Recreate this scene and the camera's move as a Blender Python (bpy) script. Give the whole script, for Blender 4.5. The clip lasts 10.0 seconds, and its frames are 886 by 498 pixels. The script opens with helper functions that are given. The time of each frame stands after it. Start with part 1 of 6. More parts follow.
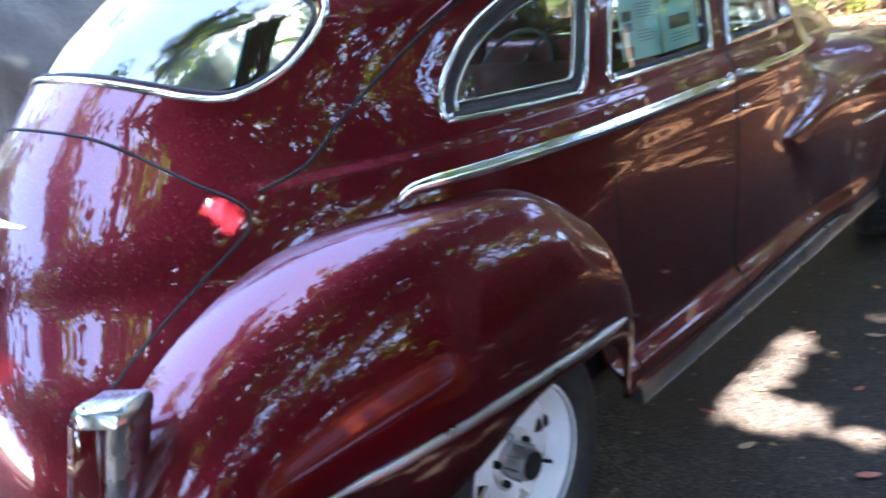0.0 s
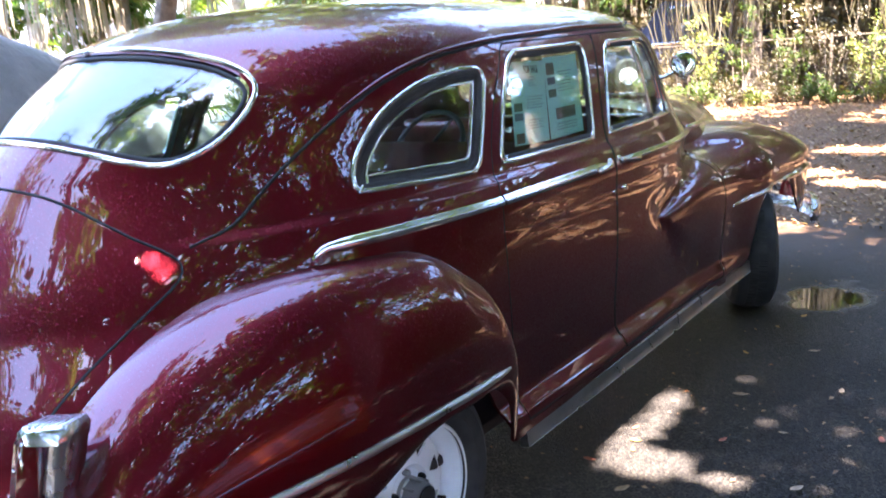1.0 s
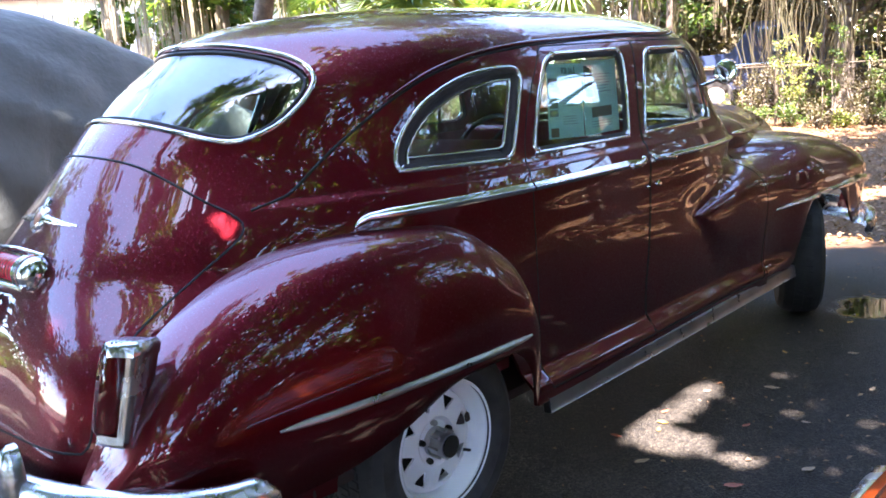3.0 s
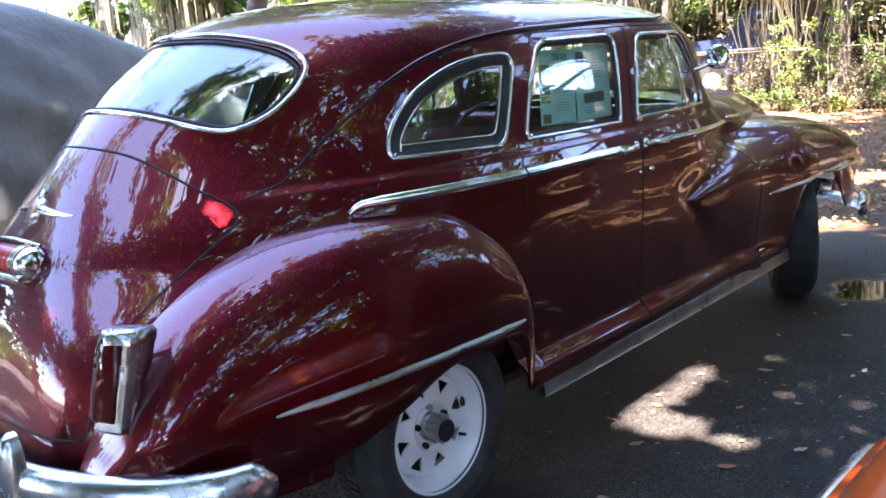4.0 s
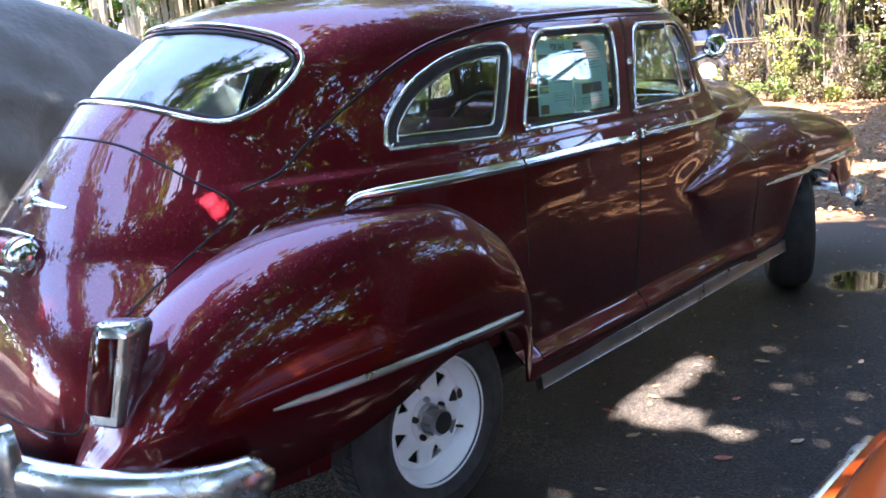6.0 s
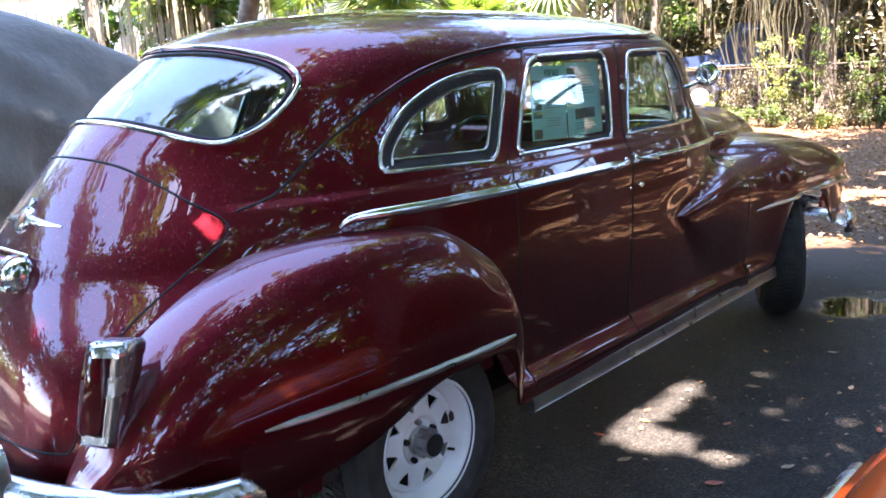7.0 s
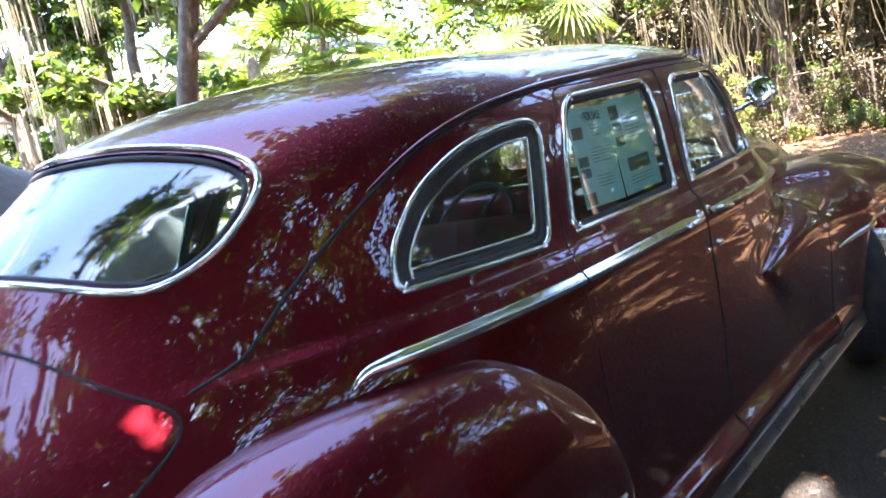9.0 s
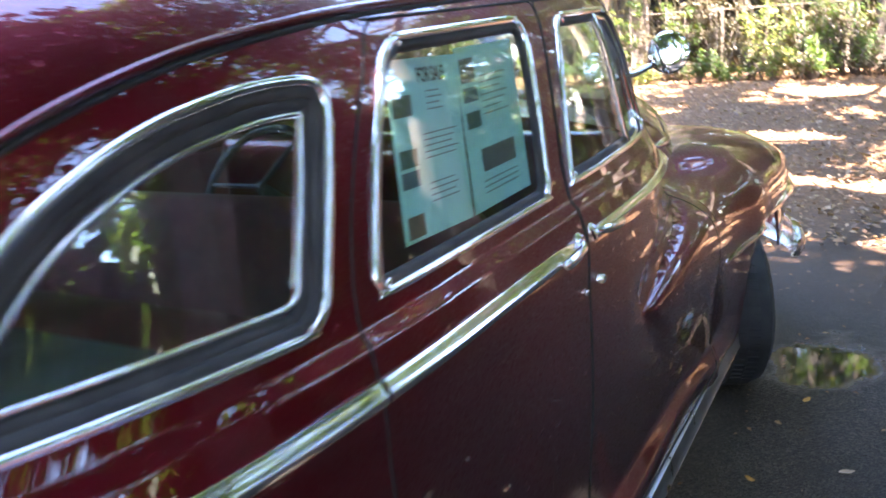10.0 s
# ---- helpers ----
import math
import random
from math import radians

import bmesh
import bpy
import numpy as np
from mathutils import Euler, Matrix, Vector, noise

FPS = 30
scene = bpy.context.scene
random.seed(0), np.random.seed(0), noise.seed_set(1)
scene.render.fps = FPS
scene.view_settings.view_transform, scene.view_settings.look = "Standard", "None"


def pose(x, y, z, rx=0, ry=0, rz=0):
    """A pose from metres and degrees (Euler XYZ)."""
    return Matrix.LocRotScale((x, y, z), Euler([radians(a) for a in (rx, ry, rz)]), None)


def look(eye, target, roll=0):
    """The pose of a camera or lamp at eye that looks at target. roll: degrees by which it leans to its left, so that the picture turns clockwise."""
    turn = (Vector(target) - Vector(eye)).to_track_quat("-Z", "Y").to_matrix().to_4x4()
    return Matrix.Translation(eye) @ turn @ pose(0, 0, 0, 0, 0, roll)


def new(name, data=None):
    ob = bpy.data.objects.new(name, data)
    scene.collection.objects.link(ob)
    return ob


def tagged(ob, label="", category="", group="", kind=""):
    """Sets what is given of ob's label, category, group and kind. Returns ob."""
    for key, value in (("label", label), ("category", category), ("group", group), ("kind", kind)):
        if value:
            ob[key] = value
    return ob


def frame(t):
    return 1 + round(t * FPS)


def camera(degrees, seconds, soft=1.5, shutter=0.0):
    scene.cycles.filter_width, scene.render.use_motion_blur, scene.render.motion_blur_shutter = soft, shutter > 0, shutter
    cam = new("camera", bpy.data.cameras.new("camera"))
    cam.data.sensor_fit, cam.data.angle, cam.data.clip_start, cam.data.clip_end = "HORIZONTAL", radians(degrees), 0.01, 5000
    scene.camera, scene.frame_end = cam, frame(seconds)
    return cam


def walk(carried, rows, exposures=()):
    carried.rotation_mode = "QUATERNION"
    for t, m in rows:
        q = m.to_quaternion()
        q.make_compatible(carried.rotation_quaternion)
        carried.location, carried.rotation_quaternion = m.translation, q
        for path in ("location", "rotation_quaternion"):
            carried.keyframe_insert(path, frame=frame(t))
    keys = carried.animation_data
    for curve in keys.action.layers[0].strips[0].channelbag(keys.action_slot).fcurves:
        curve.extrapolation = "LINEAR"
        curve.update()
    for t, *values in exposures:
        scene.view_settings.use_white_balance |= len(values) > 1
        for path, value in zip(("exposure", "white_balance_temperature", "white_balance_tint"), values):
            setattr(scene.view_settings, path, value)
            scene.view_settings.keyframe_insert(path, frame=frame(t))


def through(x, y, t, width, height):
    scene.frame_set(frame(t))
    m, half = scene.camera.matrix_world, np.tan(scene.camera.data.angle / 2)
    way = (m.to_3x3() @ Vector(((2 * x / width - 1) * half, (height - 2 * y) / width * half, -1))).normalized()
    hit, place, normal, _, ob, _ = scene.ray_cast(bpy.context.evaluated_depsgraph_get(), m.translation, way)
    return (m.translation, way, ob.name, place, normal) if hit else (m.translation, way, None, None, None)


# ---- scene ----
cam = camera(54.5, 10.0, soft=1.7, shutter=0.5)
PATH = [
    (0, (2.085, -1.474, 1.54), (0.761, -0.101, 0.938), -7.8),
    (0.5, (2.205, -1.634, 1.544), (1.036, -0.111, 0.983), -4.1),
    (1, (2.32, -1.678, 1.586), (1.121, -0.146, 1.123), -4.8),
    (1.5, (2.491, -1.711, 1.56), (1.157, -0.274, 1.169), -4.1),
    (2, (2.609, -1.766, 1.524), (1.209, -0.391, 1.136), -3.9),
    (2.5, (2.65, -1.811, 1.516), (1.255, -0.43, 1.132), -3.8),
    (2.7, (2.653, -1.822, 1.511), (1.286, -0.417, 1.116), -3.6),
    (4, (2.686, -1.836, 1.505), (1.334, -0.427, 1.074), -4.6),
    (4.5, (2.692, -1.83, 1.495), (1.323, -0.438, 1.061), -5.4),
    (5, (2.682, -1.828, 1.496), (1.303, -0.457, 1.03), -5.4),
    (6.5, (2.669, -1.834, 1.514), (1.342, -0.402, 1.079), -4.0),
    (7, (2.677, -1.841, 1.516), (1.344, -0.407, 1.108), -3.8),
    (7.5, (2.662, -1.842, 1.509), (1.33, -0.413, 1.08), -4.0),
    (8, (2.539, -1.771, 1.483), (1.253, -0.315, 1.008), -4.4),
    (8.5, (2.196, -1.588, 1.503), (0.873, -0.132, 1.145), -9.3),
    (9, (1.953, -1.281, 1.524), (0.671, 0.231, 1.257), -12.3),
    (9.5, (1.691, -0.847, 1.554), (0.559, 0.751, 1.148), -6.7),
    (10, (1.454, -0.336, 1.58), (0.492, 1.332, 1.04), -4.9),
]
walk(cam, [(t, look(eye, target, roll)) for t, eye, target, roll in PATH], [(0, 5.3, 6200, 24), (1, 5.1, 6200, 24), (1.8, 4.75, 6200, 24), (7.5, 4.75, 6200, 24), (8.5, 4.9, 6200, 24), (9, 4.7, 6200, 24), (9.5, 4.8, 6200, 24), (10, 5.45, 6200, 24)])


# ---- light ----
SUN_WAY = Vector((0.26, -0.30, 0.92)).normalized()  # towards the sun
world = bpy.data.worlds.new("sky")
scene.world = world
world.use_nodes = True
wn, wl = world.node_tree.nodes, world.node_tree.links
sky = wn.new("ShaderNodeTexSky")
sky.sky_type, sky.sun_disc = "NISHITA", False
sky.ozone_density, sky.dust_density = 3.0, 0.4
sky.sun_elevation = math.asin(SUN_WAY.z)
sky.sun_rotation = math.atan2(SUN_WAY.x, SUN_WAY.y)
wn["Background"].inputs["Strength"].default_value = 0.11
wl.new(sky.outputs["Color"], wn["Background"].inputs["Color"])
sun = new("sun", bpy.data.lights.new("sun", "SUN"))
sun.data.energy, sun.data.angle, sun.data.color = 4.2, radians(0.6), (1.0, 0.93, 0.82)
sun.rotation_mode = "QUATERNION"
sun.rotation_quaternion = SUN_WAY.to_track_quat("Z", "Y")


# ---- materials ----
class Mat:
    """A node material with a few shorthands."""

    def __init__(self, name, base=(0.5, 0.5, 0.5), rough=0.5, metal=0.0, **inputs):
        self.m = bpy.data.materials.new(name)
        self.m.use_nodes = True
        self.n, self.l = self.m.node_tree.nodes, self.m.node_tree.links
        self.b = self.n["Principled BSDF"]
        self.set("Base Color", (*base, 1)).set("Roughness", rough).set("Metallic", metal)
        for key, value in inputs.items():
            self.set(key.replace("_", " "), value)

    def set(self, key, value):
        self.b.inputs[key].default_value = value
        return self

    def node(self, kind, **props):
        node = self.n.new("ShaderNode" + kind)
        for key, value in props.items():
            if key in node.inputs:
                node.inputs[key].default_value = value
        return node

    def coord(self, kind="Object"):
        return self.n.new("ShaderNodeTexCoord").outputs[kind]

    def noise(self, scale, detail=4.0, rough=0.55, where=None):
        node = self.node("TexNoise", Scale=scale, Detail=detail, Roughness=rough)
        self.l.new(where if where is not None else self.coord(), node.inputs["Vector"])
        return node.outputs["Fac"]

    def ramp(self, fac, *stops):
        node = self.n.new("ShaderNodeValToRGB")
        e = node.color_ramp.elements
        while len(e) < len(stops):
            e.new(0.5)
        for item, (at, colour) in zip(e, stops):
            item.position = at
            item.color = (*colour, 1) if isinstance(colour, tuple) else (colour, colour, colour, 1)
        self.l.new(fac, node.inputs["Fac"])
        return node.outputs["Color"]

    def mix(self, fac, a, b, kind="MIX"):
        node = self.n.new("ShaderNodeMixRGB")
        node.blend_type = kind
        for socket, value in zip((node.inputs["Fac"], node.inputs["Color1"], node.inputs["Color2"]), (fac, a, b)):
            if isinstance(value, (int, float)) and socket.name == "Fac":
                socket.default_value = value
            elif isinstance(value, (tuple, float, int)):
                socket.default_value = (*value, 1) if isinstance(value, tuple) else (value, value, value, 1)
            else:
                self.l.new(value, socket)
        return node.outputs["Color"]

    def to(self, key, out):
        self.l.new(out, self.b.inputs[key])
        return self

    def bump(self, height, strength=0.3, distance=0.01):
        node = self.node("Bump", Strength=strength, Distance=distance)
        self.l.new(height, node.inputs["Height"])
        self.l.new(node.outputs["Normal"], self.b.inputs["Normal"])
        return self


# candy maroon metallic with coarse flakes under a clear coat
paint = Mat("maroon_paint", (0.09, 0.006, 0.012), 0.40, 0.9, Coat_Weight=1.0, Coat_Roughness=0.02, Coat_IOR=1.5)
flake = paint.node("TexVoronoi", Scale=300.0)
paint.l.new(paint.coord(), flake.inputs["Vector"])
hue = paint.ramp(paint.noise(2.2, 3), (0.3, (0.088, 0.0014, 0.0052)), (0.7, (0.112, 0.0018, 0.0068)))
paint.to("Base Color", hue)
bent = paint.n.new("ShaderNodeVectorMath")
bent.operation = "SUBTRACT"
bent.inputs[1].default_value = (0.5, 0.5, 0.5)
paint.l.new(flake.outputs["Color"], bent.inputs[0])
small = paint.n.new("ShaderNodeVectorMath")
small.operation = "SCALE"
tone = paint.n.new("ShaderNodeSeparateColor")
paint.l.new(flake.outputs["Color"], tone.inputs[0])
rare = paint.n.new("ShaderNodeMath")
rare.operation, rare.inputs[1].default_value = "POWER", 7.0
paint.l.new(tone.outputs[2], rare.inputs[0])
much = paint.n.new("ShaderNodeMath")
much.operation, much.inputs[1].default_value, much.inputs[2].default_value = "MULTIPLY_ADD", 0.45, 0.08
paint.l.new(rare.outputs[0], much.inputs[0])
paint.l.new(much.outputs[0], small.inputs["Scale"])
paint.l.new(bent.outputs[0], small.inputs[0])
geo = paint.n.new("ShaderNodeNewGeometry")
added = paint.n.new("ShaderNodeVectorMath")
added.operation = "ADD"
paint.l.new(geo.outputs["Normal"], added.inputs[0])
paint.l.new(small.outputs[0], added.inputs[1])
unit = paint.n.new("ShaderNodeVectorMath")
unit.operation = "NORMALIZE"
paint.l.new(added.outputs[0], unit.inputs[0])
paint.l.new(unit.outputs[0], paint.b.inputs["Normal"])
PAINT = paint.m

chrome = Mat("chrome", (0.72, 0.72, 0.73), 0.10, 1.0)
chrome.to("Roughness", chrome.ramp(chrome.noise(30, 5), (0.35, 0.06), (0.7, 0.22)))
CHROME = chrome.m
cloudy = Mat("worn_chrome", (0.60, 0.61, 0.63), 0.25, 1.0)
cloudy.to("Roughness", cloudy.ramp(cloudy.noise(14, 6), (0.3, 0.17), (0.7, 0.32)))
cloudy.to("Base Color", cloudy.ramp(cloudy.noise(30, 7, 0.7), (0.3, (0.46, 0.46, 0.47)), (0.6, (0.63, 0.64, 0.66))))
CLOUDY = cloudy.m
dull = Mat("dull_bright_metal", (0.55, 0.55, 0.55), 0.3, 1.0)
dull.to("Roughness", dull.ramp(dull.noise(18, 5), (0.3, 0.26), (0.7, 0.38)))
dull.to("Base Color", dull.ramp(dull.noise(9, 6), (0.35, (0.36, 0.36, 0.36)), (0.65, (0.47, 0.47, 0.47))))
DULL = dull.m
rubber = Mat("black_rubber", (0.018, 0.018, 0.019), 0.7)
rubber.to("Base Color", rubber.ramp(rubber.noise(14, 6), (0.3, (0.012, 0.012, 0.013)), (0.75, (0.045, 0.043, 0.04))))
rubber.bump(rubber.noise(160, 2), 0.2, 0.002)
RUBBER = rubber.m
white = Mat("white_enamel", (0.78, 0.80, 0.82), 0.3, Coat_Weight=0.4)
white.to("Base Color", white.ramp(white.noise(7, 7), (0.3, (0.74, 0.76, 0.78)), (0.5, (0.86, 0.88, 0.90))))
WHITE = white.m
red = Mat("red_lens", (0.45, 0.008, 0.025), 0.2, Specular_IOR_Level=0.3)
RED = red.m
DARK_RED = Mat("dark_red_lens", (0.10, 0.003, 0.006), 0.08, Coat_Weight=1.0).m
BLACK = Mat("black_gap", (0.008, 0.008, 0.008), 0.8).m


# ---- the shape of the car: x to its right, y ahead, z up, rear axle at y = 0 ----
class Spline:
    """A natural cubic spline through (u, v...) knots."""

    def __init__(self, knots):
        k = np.array(knots, float)
        self.u, self.v = k[:, 0], k[:, 1:]
        n, h = len(self.u), np.diff(self.u)
        a, b = np.eye(n), np.zeros_like(self.v)
        for i in range(1, n - 1):
            a[i, i - 1 : i + 2] = h[i - 1], 2 * (h[i - 1] + h[i]), h[i]
            b[i] = 6 * ((self.v[i + 1] - self.v[i]) / h[i] - (self.v[i] - self.v[i - 1]) / h[i - 1])
        self.m = np.linalg.solve(a, b)

    def __call__(self, u):
        u = np.clip(np.asarray(u, float), self.u[0], self.u[-1])
        i = np.clip(np.searchsorted(self.u, u) - 1, 0, len(self.u) - 2)
        h = (self.u[i + 1] - self.u[i])[..., None]
        s, r = (u - self.u[i])[..., None], (self.u[i + 1] - u)[..., None]
        out = (self.m[i] * r**3 + self.m[i + 1] * s**3) / (6 * h)
        out = out + (self.v[i] / h - self.m[i] * h / 6) * r + (self.v[i + 1] / h - self.m[i + 1] * h / 6) * s
        return out if self.v.shape[1] > 1 else out[..., 0]


def smooth(a, b, v):
    t = np.clip((v - a) / (b - a), 0, 1)
    return t * t * (3 - 2 * t)


# level lines of the body: tau, height, half width, rear end, front end, start of the tail's curve, start of the nose's curve
LEVELS = Spline([
    (0.00, 1.764, 0.000, 0.70, 0.70, 0.70, 0.70),
    (0.08, 1.755, 0.230, 0.36, 1.08, 0.72, 0.80),
    (0.16, 1.724, 0.445, 0.04, 1.52, 0.73, 0.95),
    (0.24, 1.666, 0.615, -0.220, 2.02, 0.74, 1.10),
    (0.32, 1.583, 0.712, -0.360, 2.30, 0.75, 1.18),
    (0.40, 1.495, 0.752, -0.490, 2.41, 0.75, 1.20),
    (0.47, 1.402, 0.773, -0.590, 2.46, 0.75, 1.20),
    (0.54, 1.298, 0.792, -0.690, 2.47, 0.75, 1.20),
    (0.60, 1.210, 0.808, -0.765, 2.54, 0.75, 1.20),
    (0.65, 1.140, 0.828, -0.815, 2.60, 0.75, 1.20),
    (0.70, 1.075, 0.846, -0.860, 2.64, 0.74, 1.20),
    (0.76, 0.980, 0.860, -0.922, 2.65, 0.68, 1.20),
    (0.83, 0.840, 0.869, -1.000, 3.30, 0.57, 1.20),
    (0.90, 0.680, 0.872, -1.050, 3.60, 0.49, 1.20),
    (0.96, 0.520, 0.866, -1.075, 3.60, 0.48, 1.20),
    (1.02, 0.340, 0.862, -1.065, 3.60, 0.48, 1.20),
])
TAU = np.linspace(0, 1.02, 700)
LEVEL_Z = LEVELS(TAU)[:, 0]


def tau_of(z):
    return np.interp(-np.asarray(z, float), -LEVEL_Z, TAU)


def bulge(y, z):
    """What the sill's flare and the tail of the front wing add to the half width."""
    flare = (0.052 - 0.022 * smooth(0.7, 2.2, y)) * (1 - smooth(0.385, 0.465, z)) * smooth(0.2, 0.45, y)
    along = np.clip((y - 1.655) / 0.645, 0, 1.15)
    top = 0.800 + 0.165 * along
    below = np.clip(0.80 - z, 0, None)
    reach = np.clip((y - 1.655 - 0.7 * below) / 0.645, 0, 1.15)
    drop = np.clip((top - z) / (0.022 + 0.070 * along), 0, 1)
    under = 1 - 0.85 * smooth(0.10, 0.45, top - z) * (1 - 0.8 * smooth(0.35, 1.0, along))
    wing = (0.011 * smooth(0.0, 0.08 + 1.5 * below, reach) + 0.052 * reach) * np.sqrt(np.clip(1 - (1 - drop) ** 2, 0, 1)) * under
    shoulder = 0.011 * (1 - smooth(1.148, 1.172, z)) * smooth(0.98, 1.10, z) * smooth(-0.55, -0.25, y) * (1 - smooth(1.7, 2.2, y))
    hollow = 0.015 * smooth(1.52, 1.74, y) * np.exp(-(((z - top - 0.035) / 0.065) ** 2))
    return flare + wing + shoulder - hollow


def tail_power(z):
    """How square the tail's level lines are: rounder above, squarer low down."""
    return 1.8 + 0.9 * smooth(1.32, 0.95, z) + 2.8 * smooth(1.02, 0.70, z)


def tail_bend(z):
    """How late the flanks turn in towards the tail."""
    return 2.0 + 0.3 * smooth(1.05, 0.75, z)


def half_width(y, z):
    """The body's half width at a place of its side (nan past its ends)."""
    tz = tau_of(z)
    _, w, rear, front, y0, y1 = np.moveaxis(LEVELS(tz), -1, 0)
    s = np.where(y < y0, (y0 - y) / (y0 - rear), np.where(y > y1, (y - y1) / (front - y1), 0))
    p, q = np.where(y < y0, tail_bend(z), 4.0), np.where(y < y0, tail_power(z), 3.0)
    inside = np.clip(1 - np.clip(s, 0, None) ** p, 0, None)
    return np.where(s <= 1, w * inside ** (1 / q) + bulge(y, z), np.nan)


def body_value(p):
    """Negative inside the body's skin, positive outside."""
    x, y, z = p[..., 0], p[..., 1], p[..., 2]
    _, w, rear, front, y0, y1 = np.moveaxis(LEVELS(tau_of(z)), -1, 0)
    s = np.where(y < y0, (y0 - y) / np.maximum(y0 - rear, 1e-4), np.where(y > y1, (y - y1) / np.maximum(front - y1, 1e-4), 0))
    p_, q_ = np.where(y < y0, tail_bend(z), 4.0), np.where(y < y0, tail_power(z), 3.0)
    across = np.maximum(np.abs(x) - bulge(y, z), 0) / np.maximum(w, 1e-4)
    return across**q_ + np.clip(s, 0, 3) ** p_ - 1


def body_normal(p):
    e, g = 0.002, []
    for axis in np.eye(3):
        g.append(body_value(p + e * axis) - body_value(p - e * axis))
    g = np.stack(g, -1)
    return g / np.maximum(np.linalg.norm(g, axis=-1, keepdims=True), 1e-9)


def tail_y(x, z):
    """The y of the tail's skin at a place seen from behind."""
    _, w, rear, front, y0, y1 = np.moveaxis(LEVELS(tau_of(z)), -1, 0)
    inside = np.clip(1 - np.clip(np.abs(x) / w, 0, 1) ** tail_power(z), 0, None)
    return y0 - (y0 - rear) * inside ** (1 / tail_bend(z))


# the rear wing by stations: y, height of its crest, inner x, outer x, lower edge
REAR_WING = Spline([
    (-1.065, 0.520, 0.595, 0.650, 0.42),
    (-1.04, 0.575, 0.597, 0.700, 0.42),
    (-1.00, 0.640, 0.600, 0.750, 0.42),
    (-0.96, 0.715, 0.605, 0.800, 0.42),
    (-0.88, 0.818, 0.610, 0.850, 0.42),
    (-0.70, 0.942, 0.610, 0.900, 0.43),
    (-0.45, 1.036, 0.630, 0.945, 0.45),
    (-0.20, 1.058, 0.706, 0.973, 0.52),
    (0.00, 1.046, 0.766, 0.985, 0.585),
    (0.15, 1.016, 0.798, 0.990, 0.590),
    (0.28, 0.935, 0.812, 0.988, 0.570),
    (0.36, 0.820, 0.820, 0.974, 0.45),
    (0.410, 0.620, 0.828, 0.938, 0.34),
])


def rear_wing_point(y, v):
    """v from 0 (at the body) over the crest to 1 (at the lower edge)."""
    crest, xi, xo, low = np.moveaxis(REAR_WING(y), -1, 0)
    waist = np.minimum(0.62, crest - 0.05)
    a = np.clip(v / 0.72, 0, 1) * np.pi / 2
    x = xi + (xo - xi) * np.sin(a) ** (2 / 2.2)
    z = waist + (crest - waist) * np.cos(a) ** (2 / 2.2)
    down = np.clip((v - 0.72) / 0.28, 0, 1)
    return np.stack([x - 0.03 * down**2, y + 0 * v, z + np.minimum(low - waist, -0.01) * down], -1)


# ---- mesh helpers ----
def mesh_of(name, verts, faces, material, flat=False):
    me = bpy.data.meshes.new(name)
    me.from_pydata([tuple(v) for v in verts], [], [tuple(f) for f in faces])
    me.update()
    if material:
        me.materials.append(material)
    if not flat:
        me.polygons.foreach_set("use_smooth", [True] * len(me.polygons))
    return me


def part(name, me, parent=None, label="", material=None):
    """Links a mesh (or bmesh) as one object under a thing or a part."""
    if isinstance(me, bmesh.types.BMesh):
        bm, me = me, bpy.data.meshes.new(name)
        bm.to_mesh(me)
        bm.free()
        me.polygons.foreach_set("use_smooth", [True] * len(me.polygons))
        me.set_sharp_from_angle(angle=radians(38))
        me.materials.append(material)
    ob = new(name, me)
    if parent:
        ob.parent = parent
    if label:
        ob["label"] = label
    return ob


def thing(name, label, category, group="", kind=""):
    return tagged(new(name), label, category, group, kind)


def grid_faces(nu, nv, wrap_u=False, wrap_v=False):
    out = []
    for i in range(nu if wrap_u else nu - 1):
        for j in range(nv if wrap_v else nv - 1):
            a, b = i * nv + j, i * nv + (j + 1) % nv
            c, d = (i + 1) % nu * nv + (j + 1) % nv, (i + 1) % nu * nv + j
            out.append((a, b, c, d))
    return out


def grid_normals(g):
    du, dv = np.gradient(g, axis=0), np.gradient(g, axis=1)
    n = np.cross(du, dv)
    return n / np.maximum(np.linalg.norm(n, axis=-1, keepdims=True), 1e-9)


def slab(name, g, thick, material, flip=False):
    """A closed sheet of metal: the grid g outside and the same set in by thick."""
    n = grid_normals(g) * (-1 if flip else 1)
    nu, nv = g.shape[:2]
    verts = np.concatenate([g.reshape(-1, 3), (g - thick * n).reshape(-1, 3)])
    f = grid_faces(nu, nv)
    back = nu * nv
    faces = [q if not flip else q[::-1] for q in f] + [tuple(v + back for v in (q[::-1] if not flip else q)) for q in f]
    edge = [(i, 0) for i in range(nu)] + [(nu - 1, j) for j in range(1, nv)] + [(i, nv - 1) for i in range(nu - 2, -1, -1)] + [(0, j) for j in range(nv - 2, 0, -1)]
    ids = [i * nv + j for i, j in edge]
    for a, b in zip(ids, ids[1:] + ids[:1]):
        faces.append((a, b, b + back, a + back) if flip else (b, a, a + back, b + back))
    me = mesh_of(name, verts, faces, material)
    me.set_sharp_from_angle(angle=radians(45))
    return me


